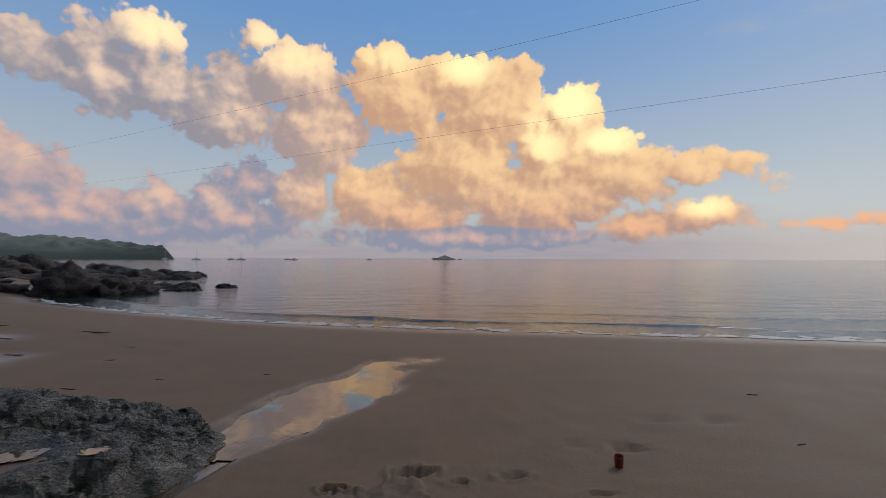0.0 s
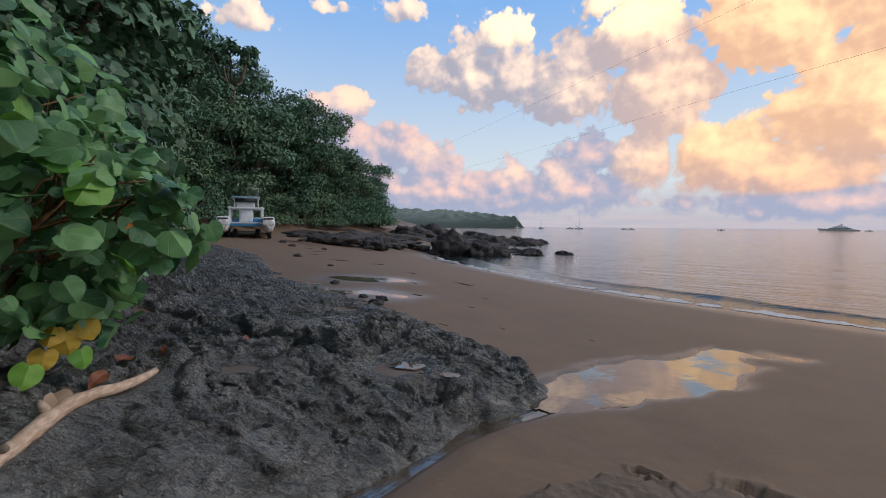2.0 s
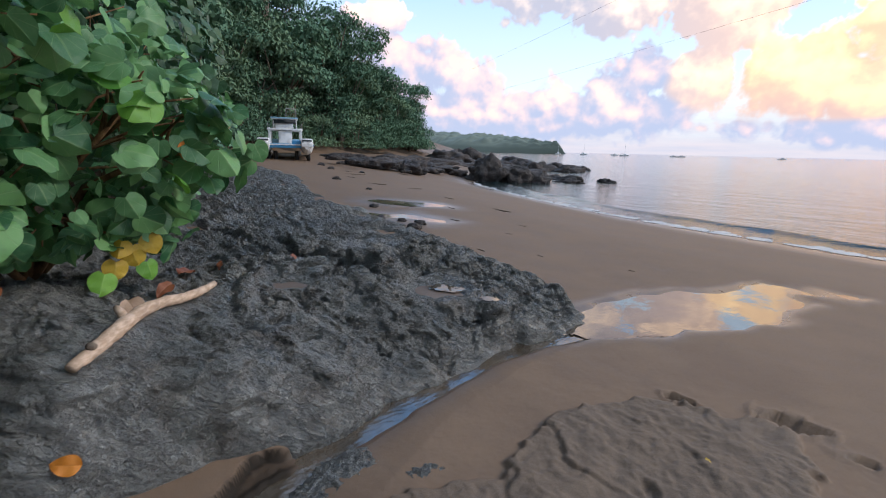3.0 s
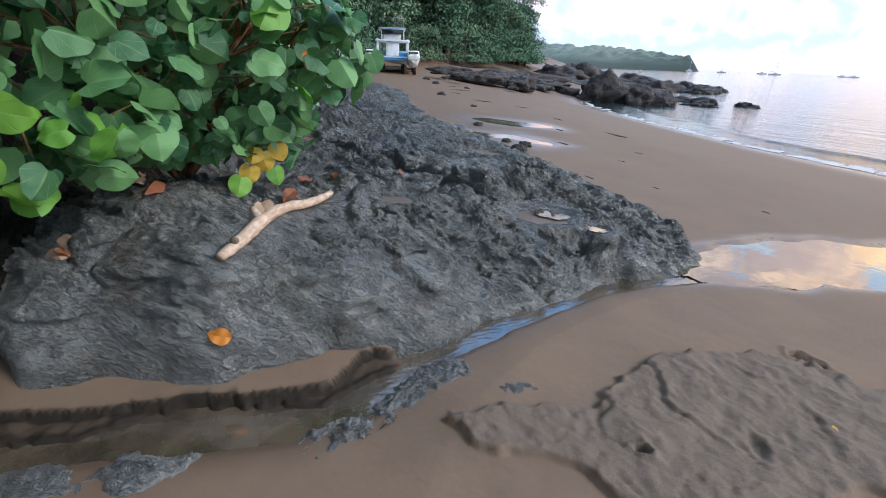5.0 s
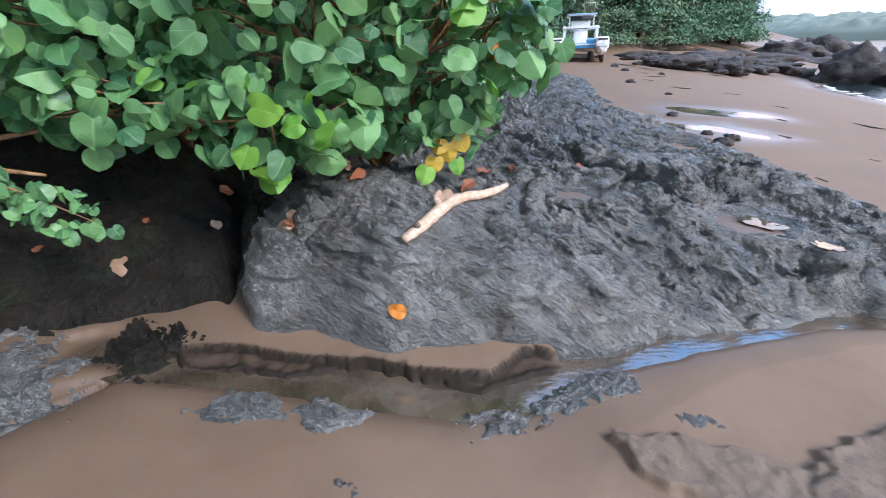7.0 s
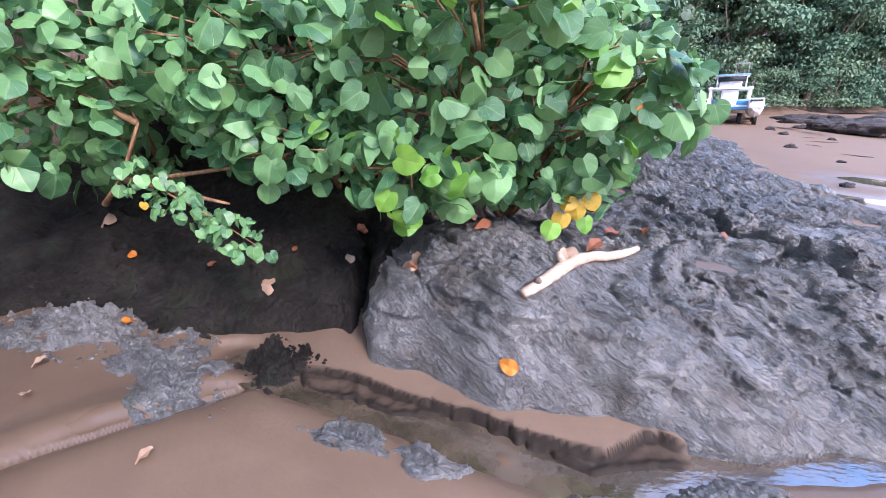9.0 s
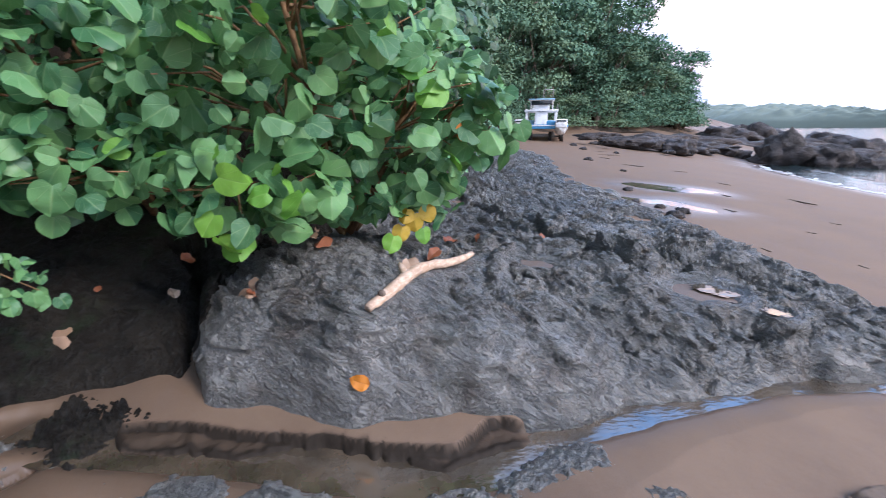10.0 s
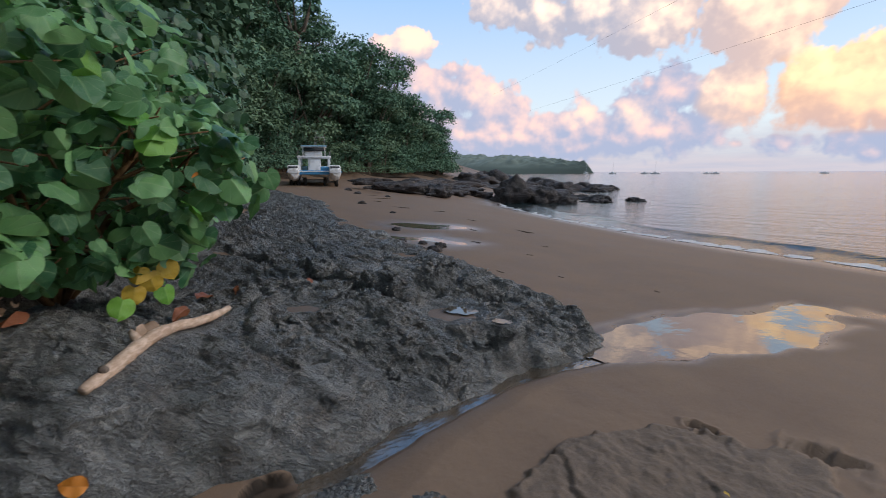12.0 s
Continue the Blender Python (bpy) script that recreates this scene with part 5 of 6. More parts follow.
def joined_leaves(name, poses, mat, shapes, parent, label):
    V, F, R, A, base = [], [], [], [], 0
    for i, m in enumerate(poses):
        v, f, rib = SHAPES[shapes[i]]
        a = np.array(m)
        V.append(v @ a[:3, :3].T + a[:3, 3])
        F.append(f + base)
        R.append(rib)
        A.append(v[:, :2])
        base += len(v)
    ob = part(name, raw_mesh(name, np.concatenate(V), np.concatenate(F), mat, [("rib", np.concatenate(R)), ("across", np.concatenate(A)[:, 0]), ("along", np.concatenate(A)[:, 1])]), mat, parent, label)
    return tagged(ob, kind="stuff")


def random_way(r):
    while True:
        v = Vector((r.uniform(-1, 1), r.uniform(-1, 1), r.uniform(-1, 1)))
        if 0.1 < v.length < 1:
            return v.normalized()


def bush(name, label, heaps, count, size, seed, singles, roots, open_to, green=LEAF):
    """A broad-leaved bush: heaps are (centre, radii); singles leaves nearest open_to are parts of their own."""
    r = random.Random(seed)
    thing = tagged(empty(name), label, "bush")
    area = [h[3] * h[4] + h[4] * h[5] + h[3] * h[5] for h in heaps]
    poses = []
    while len(poses) < count:
        h = r.choices(heaps, area)[0]
        w = random_way(r)
        deep = 1 - 0.55 * r.random() ** 2
        p = Vector((h[0] + w.x * h[3] * deep, h[1] + w.y * h[4] * deep, h[2] + w.z * h[5] * deep))
        blocked = False
        for o in heaps:
            if o is not h and ((p.x - o[0]) / o[3]) ** 2 + ((p.y - o[1]) / o[4]) ** 2 + ((p.z - o[2]) / o[5]) ** 2 < 0.45:
                blocked = True
        if blocked:
            continue
        out = Vector((w.x / h[3], w.y / h[4], w.z / h[5])).normalized()
        nrm = out * 0.6 + Vector((0.2, 0, 0.5)) + random_way(r) * 0.75
        tip = out * 0.3 + Vector((0, 0, -0.6)) + random_way(r) * 0.9
        poses.append((p, leaf_pose(p, nrm, tip, size * r.uniform(0.45, 1.2)), deep))
    poses.sort(key=lambda q: (q[0] - open_to).length)
    for k, (p, m, deep) in enumerate(poses[:singles]):
        mat = YOUNG if r.random() < 0.16 and deep > 0.88 else green
        ob = new("leaf", LEAF_MESHES[(r.randrange(5), mat.name)])
        ob.parent = thing
        ob.matrix_world = m
    rest = poses[singles:]
    joined_leaves("foliage", [m for _, m, _ in rest], green, [r.randrange(5) for _ in rest], thing, "mass of overlapping heart-shaped green leaves")
    bm = bmesh.new()
    for h in heaps:
        c = Vector(h[:3])
        root = min((Vector(q) for q in roots), key=lambda q: (q - c).length)
        mid = root.lerp(c, 0.5) + Vector((r.uniform(-0.15, 0.15), r.uniform(-0.15, 0.15), 0.15))
        tube(bm, [root, mid, c], [0.030, 0.022, 0.014], 7)
        for k in range(11):
            w = random_way(r)
            w.z = w.z * 0.6
            e = Vector((c.x + w.x * h[3] * 0.9, c.y + w.y * h[4] * 0.9, c.z + w.z * h[5] * 0.9))
            tube(bm, [mid.lerp(c, r.uniform(0.3, 1)), c.lerp(e, 0.5) + random_way(r) * 0.08, e], [0.012, 0.008, 0.004], 5)
    tagged(part("branch_tangle", bm, TWIG, thing, "tangle of brown branches"), kind="stuff")
    return thing


HEAPS = [(-2.85, 0.50, 1.60, 0.75, 0.72, 0.62), (-2.60, -0.30, 1.75, 0.75, 0.85, 0.80), (-2.70, -1.55, 1.95, 0.80, 1.0, 0.80), (-2.75, -3.0, 1.95, 0.85, 1.1, 0.95),
         (-3.50, 0.20, 2.25, 0.95, 1.0, 0.85), (-3.60, -1.8, 2.6, 1.1, 1.7, 1.1), (-2.62, 1.16, 1.62, 0.38, 0.34, 0.32), (-2.65, 0.80, 1.80, 0.55, 0.5, 0.40), (-2.85, 0.45, 1.10, 0.36, 0.48, 0.30),
         (-2.25, -0.35, 1.25, 0.38, 0.55, 0.34), (-2.0, 0.0, 2.15, 0.42, 0.55, 0.28), (-3.10, 0.92, 1.12, 0.36, 0.30, 0.28), (-2.1, -2.9, 1.75, 0.5, 0.7, 0.6), (-2.35, -1.2, 1.35, 0.35, 0.5, 0.3)]
ROOTS = [(-3.3, 0.2, 0.62), (-3.35, -1.3, 0.9), (-3.1, -2.8, 0.85)]
big_bush = bush("sea_hibiscus_bush", "dense sea hibiscus bush with large heart-shaped leaves overhanging dark rock", HEAPS, 3500, 0.158, 3, 300, ROOTS, Vector((0.5, 0.3, 1.4)))

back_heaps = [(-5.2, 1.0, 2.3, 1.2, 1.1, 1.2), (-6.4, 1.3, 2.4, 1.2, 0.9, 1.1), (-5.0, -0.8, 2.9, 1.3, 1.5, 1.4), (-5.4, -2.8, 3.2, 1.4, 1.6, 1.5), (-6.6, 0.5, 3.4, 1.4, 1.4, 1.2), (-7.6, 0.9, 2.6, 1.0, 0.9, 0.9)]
bush("sea_hibiscus_bush", "taller tangle of small-leaved green bush on the slope above the rock", back_heaps, 4200, 0.13, 4, 0, [(-5.6, 0.4, 1.0), (-6.6, 1.4, 1.0), (-5.4, -2.2, 1.4)], Vector((0.5, 0.3, 1.4)), DEEP_SHADED)


def bush_extras():
    """Yellowing leaves, a hanging twig and bare boughs, all parts of the near bush."""
    r = random.Random(21)
    for x, y, z, s, mat in [(-2.62, 0.70, 0.92, 0.13, YELLOW), (-2.62, 0.62, 0.85, 0.12, YELLOW), (-2.65, 0.80, 0.98, 0.12, YELLOW), (-2.6, 0.66, 0.98, 0.11, YELLOW), (-2.3, 1.0, 1.56, 0.10, ORANGE),
                            (-2.55, 0.55, 0.80, 0.13, YOUNG), (-2.65, 0.78, 0.82, 0.12, YOUNG), (-1.95, -2.05, 1.02, 0.05, YELLOW)]:
        ob = new("leaf", LEAF_MESHES[(r.randrange(5), mat.name)])
        ob.parent = big_bush
        ob.matrix_world = leaf_pose(Vector((x, y, z)), Vector((0.9, 0.1, 0.4)) + random_way(r) * 0.4, Vector((0.2, r.uniform(-0.4, 0.4), -1)), s)
    boughs = [[(-2.9, -3.3, 0.8), (-2.35, -2.75, 0.92), (-2.15, -2.35, 1.15), (-2.2, -2.2, 1.5), (-2.3, -2.4, 1.9)], [(-2.15, -2.35, 1.15), (-2.2, -1.9, 1.02), (-2.15, -1.6, 0.98)],
              [(-3.0, -3.4, 1.0), (-2.4, -2.5, 1.08), (-2.5, -1.6, 1.2), (-2.6, -1.0, 1.3)], [(-2.2, -2.2, 1.5), (-2.1, -2.6, 1.75)], [(-3.2, -1.0, 1.1), (-2.5, -0.7, 1.22), (-2.2, -0.5, 1.3)]]
    for line in boughs:
        part("bough", tubed(line, [0.026 - 0.018 * k / (len(line) - 1) for k in range(len(line))], 7), TWIG, big_bush, "bare brown bough")
    twig = [Vector((-2.2, -2.35, 1.2)), Vector((-2.05, -1.95, 1.06)), Vector((-1.98, -1.6, 0.92)), Vector((-2.0, -1.35, 0.74))]
    part("hanging_twig", tubed(twig, [0.008, 0.007, 0.005, 0.003], 5), TWIG, big_bush)
    poses = []
    for k in range(120):
        t = r.uniform(0, 2.99)
        p = twig[int(t)].lerp(twig[int(t) + 1], t % 1) + random_way(r) * 0.12 + Vector((0, 0, -0.02))
        poses.append(leaf_pose(p, Vector((0.6, 0, 0.6)) + random_way(r) * 0.6, Vector((0.2, 0.4, -1)) + random_way(r) * 0.5, r.uniform(0.045, 0.085)))
    joined_leaves("twig_leaves", poses, LEAF, [r.randrange(5) for _ in poses], big_bush, "small green leaves on a hanging twig")


bush_extras()


# ---- driftwood and fallen leaves on the rock ----
def rest(x, y, lift=0.0):
    return Vector((x, y, rock_z(x, y) + lift))


def driftwood():
    pts = [Vector((x, y, z)) for (x, y), z in zip(STICK, STICK_Z)]
    thing = tagged(empty("driftwood"), "bleached crooked driftwood stick lying on the dark rock", "driftwood")
    bm = bmesh.new()
    fine, rad = [], []
    radii = [0.026, 0.036, 0.040, 0.038, 0.034, 0.032, 0.027, 0.022]
    for i in range(len(pts) - 1):
        for k in range(4):
            t = k / 4
            fine.append(pts[i].lerp(pts[i + 1], t) + random_way(rng) * 0.003)
            rad.append((radii[i] * (1 - t) + radii[i + 1] * t) * rng.uniform(0.92, 1.08))
    fine.append(pts[-1])
    rad.append(radii[-1])
    tube(bm, fine, rad, 12)
    part("stick", bm, DRIFT, thing)
    a = pts[1] + Vector((0.03, -0.02, 0.03))
    part("knot", tubed([pts[1], a, a + Vector((0.012, -0.008, 0.012))], [0.024, 0.022, 0.012], 9), BARK, thing, "dark broken knot hole")
    b = pts[2].lerp(pts[3], 0.4)
    part("stub", tubed([b, b + Vector((-0.08, -0.02, 0.035)), b + Vector((-0.13, -0.03, 0.05))], [0.026, 0.022, 0.014], 9), DRIFT, thing)


driftwood()


def fallen(x, y, size, mat, label, seed, flat=0.9, on_rock=True, lift=0.045, group="fallen leaves"):
    r = random.Random(seed)
    p = rest(x, y, lift) if on_rock else Vector((x, y, ground_z(x, y) + lift))
    ob = new("fallen_leaf", LEAF_MESHES[(r.choice([5, 5, 4]) if mat is not ORANGE else 5, mat.name)])
    height = rock_z if on_rock else ground_z
    nrm = Vector((height(x - 0.06, y) - height(x + 0.06, y), height(x, y - 0.06) - height(x, y + 0.06), 0.12))
    nrm = nrm.normalized() + Vector((0.35, r.uniform(-0.1, 0.2), 0.2)) * (1.0 if on_rock else 0.2)
    p = p + nrm.normalized() * size * 0.15
    ob.matrix_world = leaf_pose(p, nrm, Vector((r.uniform(-1, 1), r.uniform(-1, 1), 0.3)), size)
    tagged(ob, label, "leaf", group)


for i, (x, y, s, mat, lab) in enumerate([
        (-1.57, 0.31, 0.11, ORANGE, "fresh orange leaf lying on the dark rock"), (-2.45, 0.63, 0.17, TAN, "curled tan dead leaf beside the driftwood"),
        (-2.46, -0.46, 0.13, TAN, "pale tan dead leaf on the rock under the bush"), (-2.44, -0.36, 0.13, TAN, "pale tan dead leaf on the rock under the bush"),
        (-2.38, -0.45, 0.08, RUST, "small rust-red dead leaf on the rock"), (-3.1, 1.04, 0.16, RUST, "rust-brown dead leaf under the bush"), (-2.66, 0.90, 0.12, RUST, "rust-brown dead leaf under the bush"),
        (-2.66, 0.07, 0.12, RUST, "rust-brown dead leaf under the bush"), (-2.70, 0.0, 0.12, TAN, "pale tan dead leaf on the rock under the bush"), (-3.0, -1.04, 0.14, RUST, "rust-brown dead leaf under the bush"),
        (-2.44, -1.55, 0.14, TAN, "narrow tan dead leaf on the dark rock"), (-2.66, -1.45, 0.06, RUST, "small rust-red dead leaf on the rock"), (-2.60, -2.82, 0.09, ORANGE, "small orange leaf on the dark rock"),
        (-2.78, -3.24, 0.13, TAN, "pale tan dead leaf on the rock under the bush"), (-2.5, -2.1, 0.07, RUST, "small rust-red dead leaf on the rock"), (-2.70, -1.0, 0.10, TAN, "narrow tan dead leaf on the dark rock"),
        (-3.55, 2.1, 0.08, RUST, "small rust-red dead leaf on the rock"), (-3.1, 1.35, 0.07, RUST, "small rust-red dead leaf on the rock")]):
    fallen(x, y, s, mat, lab, 300 + i)
for i, (x, y, s, mat, lab) in enumerate([(-2.05, -2.55, 0.12, ORANGE, "orange leaf on wet sand"), (-1.55, -2.6, 0.08, TAN, "pale leaf half buried in wet sand"), (-0.95, -1.35, 0.08, TAN, "pale leaf half buried in wet sand"),
                                         (-1.2, -2.35, 0.07, TAN, "pale leaf half buried in wet sand"), (-0.6, -1.0, 0.05, YELLOW, "small yellow leaf on wet sand"), (-0.9, -2.2, 0.06, TAN, "pale leaf half buried in wet sand"), (0.1, 2.7, 0.03, YELLOW, "tiny yellow leaf on the sand")]):
    fallen(x, y, s, mat, lab, 400 + i, 1.2, False)


# ---- the boat on its trailer ----
def wheel(parent, x, y, r=0.36, w=0.26):
    bm = bmesh.new()
    prof = [(r * 0.55, -w / 2), (r * 0.92, -w / 2), (r, -w / 2 + 0.05), (r, w / 2 - 0.05), (r * 0.92, w / 2), (r * 0.55, w / 2)]
    rings = []
    for k in range(24):
        a = k * math.tau / 24
        rings.append([bm.verts.new((u, q * math.cos(a), q * math.sin(a))) for q, u in prof])
    for k in range(24):
        p, q = rings[k], rings[(k + 1) % 24]
        for j in range(len(prof)):
            bm.faces.new((p[j], q[j], q[(j + 1) % len(prof)], p[(j + 1) % len(prof)]))
    tyre = part("wheel", bm, BLACK, parent, "black rubber tyre")
    tyre.matrix_local = pose(x, y, r)
    part("rim", tubed([(-w * 0.3, 0, 0), (0, 0, 0), (w * 0.3, 0, 0)], [r * 0.55, r * 0.45, r * 0.55], 16), STEEL, tyre, "dull steel rim")


def boat():
    thing = tagged(empty("catamaran"), "white and blue catamaran boat on a wheeled trailer", "boat")

    def hull(side):
        bm = bmesh.new()
        rows = []
        for y, wide, keel, top in [(-3.4, 0.46, 0.60, 1.22), (-1.5, 0.50, 0.48, 1.22), (0.6, 0.50, 0.44, 1.24), (1.9, 0.48, 0.46, 1.30), (2.6, 0.40, 0.58, 1.36), (2.95, 0.24, 0.80, 1.38)]:
            prof = [(-wide, top), (-wide, (top + keel) / 2 + 0.1), (-wide * 0.6, keel + 0.12), (0, keel), (wide * 0.6, keel + 0.12), (wide, (top + keel) / 2 + 0.1), (wide, top)]
            rows.append([bm.verts.new((u, y, z)) for u, z in prof])
        for a, b in zip(rows, rows[1:]):
            for k in range(6):
                bm.faces.new((a[k], b[k], b[k + 1], a[k + 1]))
            bm.faces.new((a[6], b[6], b[0], a[0]))
        bm.faces.new(rows[0])
        bm.faces.new(rows[-1][::-1])
        bmesh.ops.recalc_face_normals(bm, faces=bm.faces)
        h = part("hull", bm, WHITE, thing, "white hull", smooth=False)
        h.matrix_local = pose(side * 1.52, 0, 0)
        part("rub_rail", boxed((-0.53, -3.3, 1.06), (0.53, 2.2, 1.16), 0.03), BLUE, h, "blue rubbing strip")
        part("bow_box", boxed((-0.44, 1.5, 1.30), (0.44, 2.7, 1.58), 0.05, (0.9, 0.8)), WHITE, h)
        # dark-painted plate in place of the shade inside the bow opening
        part("bow_window", boxed((-0.34, 2.60, 1.34), (0.34, 2.72, 1.50), 0.02), DARK, h, "dark plate standing for the shaded opening in the bow")
        part("bow_plate", boxed((-0.40, 2.72, 1.0), (0.40, 2.98, 1.28), 0.04), WHITE, h)

    hull(-1)
    hull(1)
    part("deck", boxed((-1.25, -3.2, 0.98), (1.25, 2.1, 1.14), 0.03), WHITE, thing)
    part("front_beam", boxed((-1.12, 2.1, 0.92), (1.12, 2.3, 1.22), 0.03), BLUE, thing, "blue painted front beam")
    part("trim_strip", boxed((-1.12, 2.305, 1.10), (1.12, 2.33, 1.18), 0.01), WHITE, thing)
    part("side_panel", boxed((-1.30, 1.85, 1.16), (-0.45, 2.25, 1.45), 0.04), BLUE, thing, "blue locker on the deck")
    cab = part("engine_box", boxed((-0.50, 0.2, 1.14), (0.50, 1.3, 2.12), 0.05, (0.96, 0.9)), WHITE, thing, "white engine housing")
    part("hatch", boxed((-0.36, 1.285, 1.25), (0.36, 1.31, 1.95), 0.01), WHITE, cab)
    for x in (-1.12, 1.12):
        for y in (1.2, -1.6):
            part("post", boxed((x - 0.09, y - 0.09, 1.14), (x + 0.09, y + 0.09, 2.30), 0.02), WHITE, thing)
    part("bench", boxed((-1.0, -1.4, 1.14), (-0.5, 0.2, 1.55), 0.04), PALE_BLUE, thing)
    part("bench", boxed((0.5, -1.4, 1.14), (1.0, 0.2, 1.55), 0.04), PALE_BLUE, thing)
    part("upper_deck", boxed((-1.28, -1.9, 2.14), (1.28, 1.4, 2.26), 0.03), WHITE, thing)
    console = part("console", boxed((-0.62, 0.3, 2.26), (0.72, 0.8, 2.66), 0.05, (0.95, 0.8)), WHITE, thing)
    for x in (-0.3, 0.05, 0.4):
        part("seat_back", boxed((x - 0.12, -0.25, 2.26), (x + 0.12, -0.1, 2.85), 0.04), DARK, console, "dark seat back")
    for x in (-0.85, 0.85):
        for y in (0.9, -1.2):
            part("roof_post", tubed([(x, y, 2.2), (x * 0.97, y, 2.95)], [0.035, 0.03], 8), WHITE, thing)
    roof = part("roof", boxed((-0.98, -1.4, 2.94), (0.98, 1.15, 3.02), 0.03), WHITE, thing, "white canopy roof")
    part("roof_edge", boxed((-1.0, 1.16, 2.95), (1.0, 1.19, 3.04), 0.01), PALE_BLUE, roof)
    part("windscreen", boxed((-0.8, 0.86, 2.62), (0.8, 0.89, 2.90), 0.005), GLASS, thing, "tinted windscreen")
    part("mast_frame", tubed([(-0.85, -0.3, 3.04), (-0.85, -0.3, 3.70), (-0.82, -0.3, 3.74), (-0.13, -0.3, 3.74), (-0.10, -0.3, 3.70), (-0.10, -0.3, 3.04)], [0.03] * 6, 8), STEEL, thing, "steel pipe arch")
    part("antenna", tubed([(-0.2, -0.8, 3.04), (-0.2, -0.85, 4.3)], [0.018, 0.008], 6), STEEL, thing)
    rail = tubed([(-1.22, 1.3, 2.26), (-1.22, 1.3, 2.62), (-1.22, -1.7, 2.62), (-1.22, -1.7, 2.26)], [0.022] * 4, 7)
    part("rail", rail, STEEL, thing)
    part("rail", tubed([(1.22, 1.3, 2.26), (1.22, 1.3, 2.62), (1.22, -1.7, 2.62), (1.22, -1.7, 2.26)], [0.022] * 4, 7), STEEL, thing)
    for x in (-1.0, 1.0):
        part("trailer_beam", boxed((x - 0.07, -3.0, 0.52), (x + 0.07, 2.3, 0.70), 0.015), STEEL, thing, "rusty trailer beam")
    for y in (-1.4, 1.2):
        part("axle", tubed([(-1.75, y, 0.36), (1.75, y, 0.36)], [0.05, 0.05], 8), STEEL, thing)
        part("cross_beam", boxed((-1.1, y - 0.08, 0.38), (1.1, y + 0.08, 0.54), 0.015), STEEL, thing)
    for x in (-1.62, -0.75, 0.75, 1.25, 1.78):
        wheel(thing, x, 1.2)
    for x in (-1.62, 1.62):
        wheel(thing, x, -1.4)
    x, y = -26.47, 11.98
    thing.matrix_world = pose(x, y, min(ground_z(x + dx, y + dy) for dx, dy in ((-1, -1.5), (1, 1.5), (1.2, -1.2), (0, 0))) - 0.01, 0, 0, -114)
    thing.scale = (0.78, 0.80, 0.83)


boat()


# ---- vessels in the bay ----
def motor_yacht():
    thing = tagged(empty("motor_yacht", pose(-9.4, 700, SEA, 0, 0, 0) @ Matrix.Diagonal((1, 1, 0.72, 1))), "large white motor yacht anchored far out in the bay", "yacht")
    bm = bmesh.new()
    rows = []
    for x, wide, top in [(-18.5, 0.3, 4.4), (-15, 2.2, 4.1), (-8, 3.6, 3.7), (4, 3.8, 3.3), (15, 3.5, 3.0), (18.5, 3.2, 2.4)]:
        rows.append([bm.verts.new((x + (0 if z else 1.5), u * wide * (0.6 if z < 1 else 1), z if z < 1 else top)) for u, z in ((-1, 9), (-1, 0), (1, 0), (1, 9))])
    for a, b in zip(rows, rows[1:]):
        for k in range(4):
            bm.faces.new((a[k], b[k], b[(k + 1) % 4], a[(k + 1) % 4]))
    bm.faces.new(rows[0])
    bm.faces.new(rows[-1][::-1])
    bmesh.ops.recalc_face_normals(bm, faces=bm.faces)
    part("hull", bm, GLEAM, thing, "white hull", smooth=False)
    for lo, hi, name in (((-9, -2.9, 3.3), (13, 2.9, 5.6), "main_deck"), ((-5, -2.5, 5.6), (9, 2.5, 7.6), "upper_deck"), ((-1, -1.9, 7.6), (5, 1.9, 9.0), "bridge")):
        deck = part(name, boxed(lo, hi, 0.25, (0.92, 0.9)), GLEAM, thing)
        part("window_band", boxed((lo[0] + 1, lo[1] - 0.06, lo[2] + 0.8), (hi[0] - 1.5, hi[1] + 0.06, lo[2] + 1.6), 0.05), GLASS, deck, "dark window band")
    part("mast", tubed([(3, 0, 9), (3.6, 0, 12.4)], [0.35, 0.12], 8), DARK, thing, "dark mast")
    part("radar", boxed((2.2, -0.9, 10.4), (4.0, 0.9, 11.0), 0.15), DARK, thing)
    tender = tagged(empty("tender", pose(17, 690, SEA)), "small white tender afloat beside the yacht", "boat")
    part("hull", boxed((-3.4, -1.1, -0.2), (3.4, 1.1, 1.0), 0.35), WHITE, tender)
    part("cabin", boxed((-0.8, -0.7, 1.0), (1.6, 0.7, 1.9), 0.2), WHITE, tender)


motor_yacht()


def small_boat(x, y, s, mast):
    label = "small white sailing boat with a bare mast at anchor" if mast else "small white motorboat at anchor in the bay"
    thing = tagged(empty("sailing_boat" if mast else "motorboat", pose(x, y, SEA, 0, 0, rng.uniform(-30, 30))), label, "boat", "boats anchored in the bay")
    bm = bmesh.new()
    box(bm, (-4 * s, -1.2 * s, -0.3), (4 * s, 1.2 * s, 1.1 * s), 0.3 * s, (1.12, 1.1))
    part("hull", bm, WHITE, thing, smooth=False)
    part("cabin", boxed((-1.2 * s, -0.8 * s, 1.1 * s), (1.8 * s, 0.8 * s, 2.0 * s), 0.2 * s, (0.85, 0.85)), WHITE, thing)
    if mast:
        part("mast", tubed([(0.4 * s, 0, 1.0 * s), (0.4 * s, 0, 12 * s)], [0.14, 0.09], 6), WHITE, thing)
        part("boom", tubed([(0.4 * s, 0, 2.6 * s), (-3.6 * s, 0, 2.7 * s)], [0.12, 0.12], 6), WHITE, thing)


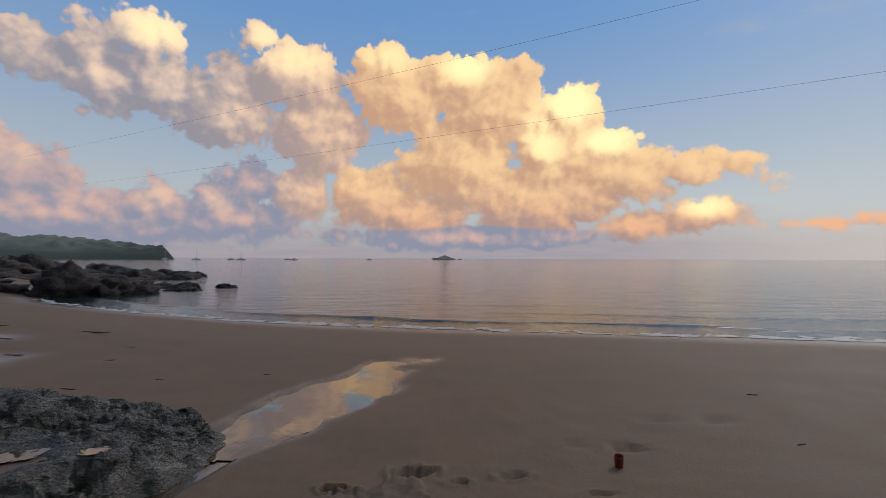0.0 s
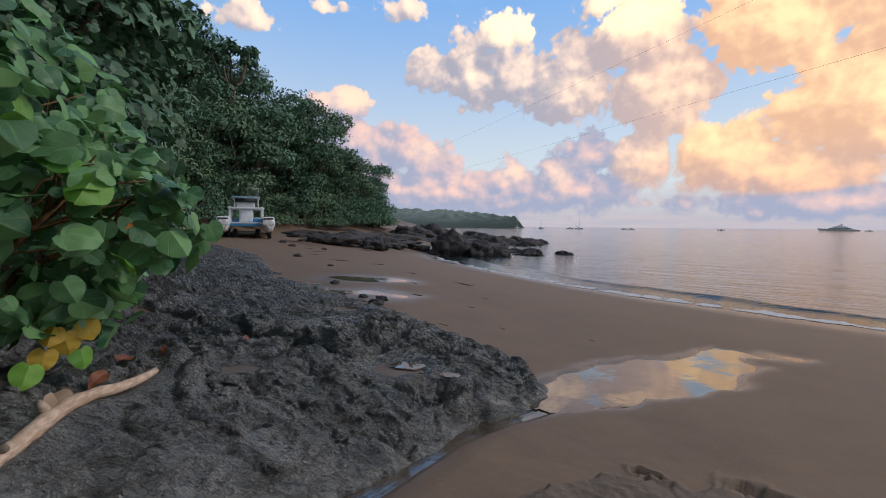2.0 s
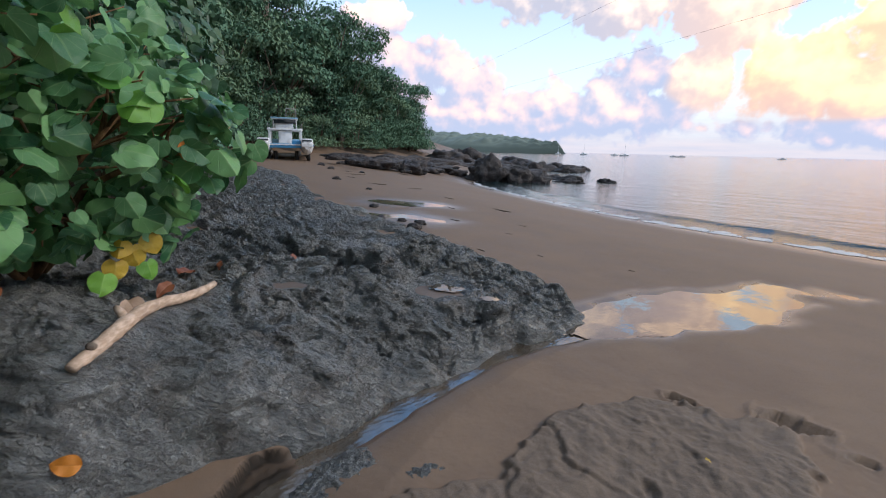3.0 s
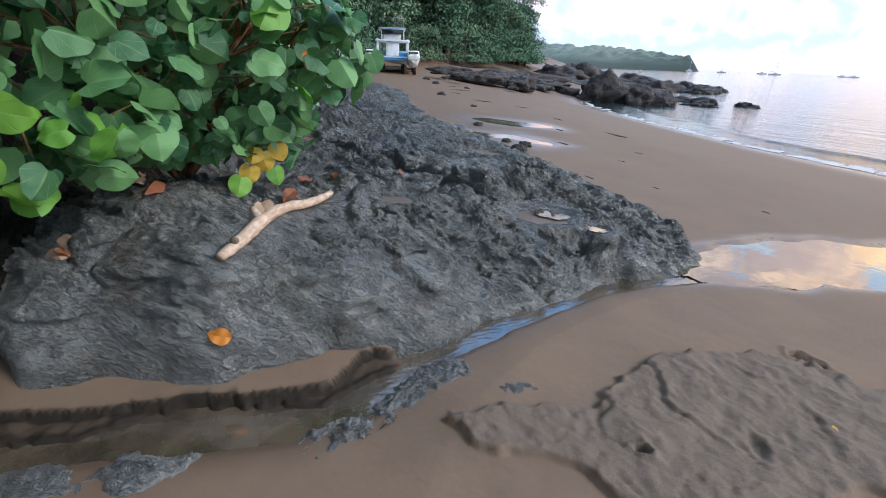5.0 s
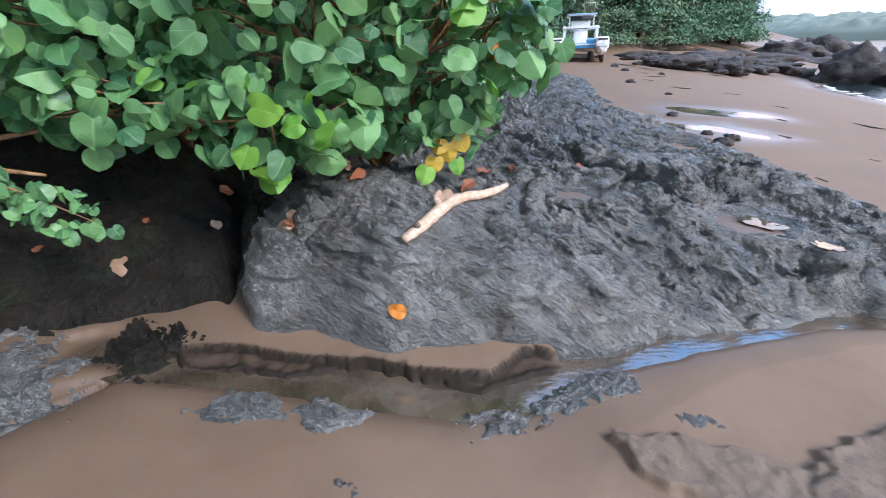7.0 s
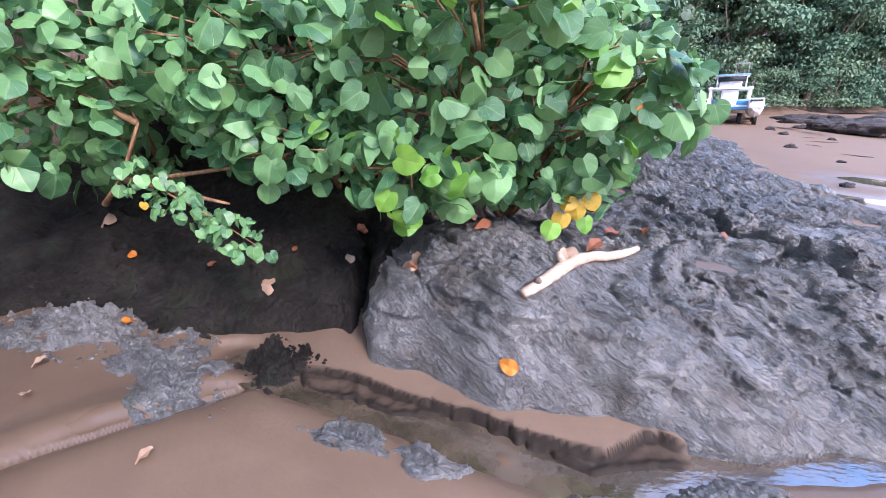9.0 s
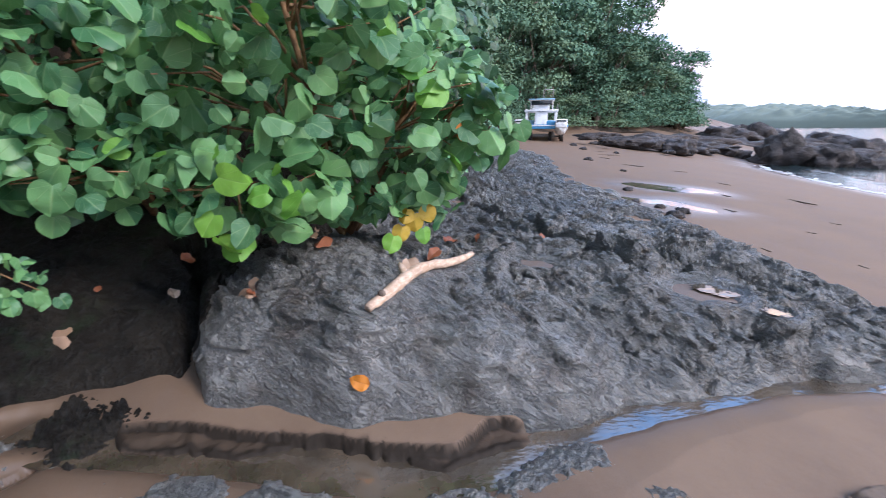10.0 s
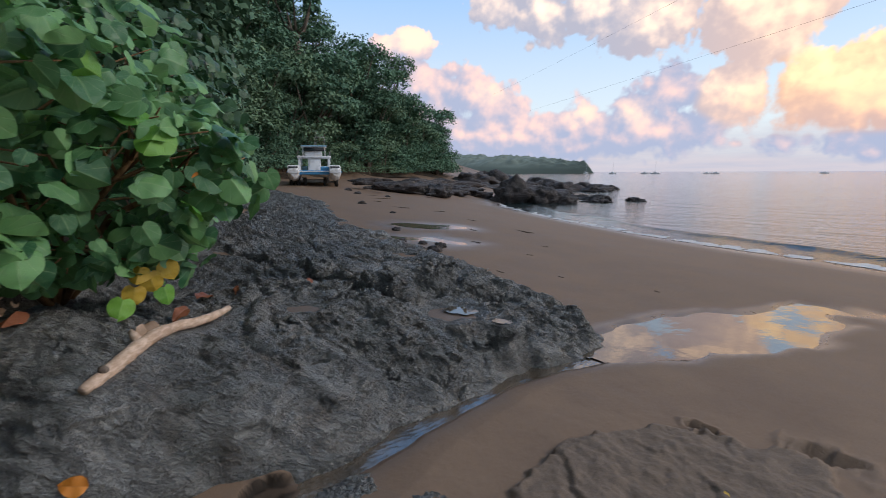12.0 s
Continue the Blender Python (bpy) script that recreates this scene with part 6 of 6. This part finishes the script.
for row in [(-300, 460, 1.0, True), (-262, 452, 1.0, True), (-235, 470, 1.0, False), (-170, 480, 0.9, False), (-185, 500, 0.8, False), (-95, 520, 0.8, False), (-205, 430, 1.0, True)]:
    small_boat(*row)


# ---- overhead cables ----
def cable(a, b, sag):
    c = bpy.data.curves.new("overhead_cable", "CURVE")
    c.dimensions, c.bevel_depth, c.bevel_resolution = "3D", 0.013, 1
    s = c.splines.new("POLY")
    s.points.add(40)
    for k in range(41):
        t = k / 40
        p = Vector(a).lerp(Vector(b), t)
        s.points[k].co = (p.x, p.y, p.z - sag * 4 * t * (1 - t), 1)
    c.materials.append(CABLE)
    tagged(new("overhead_cable", c), "thin dark overhead cable slung across the bay", "cable", "overhead cables")


cable((102, 10.5, 31.5), (-110, 112.3, 27.6), 1.2)
cable((123, -1.4, 19.5), (-103, 122.5, 22.2), 0.8)


# ---- litter and driftwood scraps on the sand ----
def cup():
    thing = tagged(empty("cup", pose(1.99, 3.87, ground_z(1.99, 3.87) - 0.008, 3, -4, 20)), "red-brown plastic cup standing in the sand", "cup")
    bm = bmesh.new()
    prof = [(0.001, 0.0), (0.034, 0.0), (0.038, 0.006), (0.045, 0.11), (0.048, 0.118), (0.044, 0.118), (0.041, 0.11), (0.034, 0.012), (0.001, 0.01)]
    rings = [[bm.verts.new((r * math.cos(k * math.tau / 20), r * math.sin(k * math.tau / 20), z)) for k in range(20)] for r, z in prof]
    for a, b in zip(rings, rings[1:]):
        for k in range(20):
            bm.faces.new((a[k], a[(k + 1) % 20], b[(k + 1) % 20], b[k]))
    part("body", bm, CUP, thing)
    thing.scale = (0.85, 0.85, 0.85)
    bm = bmesh.new()
    ring = [(0.047 * math.cos(k * math.tau / 20), 0.047 * math.sin(k * math.tau / 20), 0.118) for k in range(21)]
    tube(bm, ring, [0.003] * 21, 6, False)
    part("rim", bm, CUP, thing)


cup()


def scrap(x, y, length, turn, r=0.015):
    z = max(ground_z(x, y), float(land(np.array(x), np.array(y))) - 0.02)
    pts = [Vector((length * (t - 0.5), 0.05 * length * math.sin(t * 5), 0.004 * math.sin(t * 9))) for t in (0, 0.25, 0.5, 0.75, 1)]
    ob = part("wood_scrap", tubed(pts, [r * 0.6, r, r * 1.1, r * 0.9, r * 0.4], 7), BARK)
    ob.matrix_world = pose(x, y, z + r * 0.4, 0, 0, turn)
    tagged(ob, "dark scrap of driftwood lying on the sand", "driftwood", "driftwood scraps on the beach")


for row in [(-7.0, 9.4, 0.9, 0), (-6.2, 6.95, 0.35, 10), (-7.5, 8.1, 0.3, 0), (-4.06, 5.5, 0.2, 0), (-4.8, 7.1, 0.15, 30), (-13.5, 9.8, 1.1, 20), (-16.5, 10.5, 0.9, 10), (-12, 10.5, 0.6, 30),
            (-18.0, 11.5, 1.3, 60), (-20, 12.3, 0.8, 40), (-9.2, 9.6, 0.5, 0), (-3.4, 6.2, 0.12, 0), (-2.2, 6.9, 0.1, 0), (-5.3, 8.2, 0.2, 20), (4.6, 6.1, 0.15, 0), (3.9, 4.4, 0.1, 20)]:
    scrap(*row, r=0.007 + 0.009 * row[2])
for i, row in enumerate([(-6.1, 5.9, 0.14), (-6.5, 5.75, 0.10), (-5.8, 5.5, 0.18), (-6.9, 5.5, 0.12), (-8.2, 6.2, 0.15), (-11.5, 8.2, 0.12), (-15, 9.0, 0.2), (-21, 12.0, 0.25), (-19.5, 13.0, 0.2), (-23, 12.5, 0.3), (-24.5, 14.6, 0.35)]):
    x, y, s = row
    boulder(x, y, float(land(np.array(x), np.array(y))), s, s * 0.8, s * 0.55, 40 * i, i + 71, "small dark stone lying on the sand", "stones on the beach", 3, "stone")
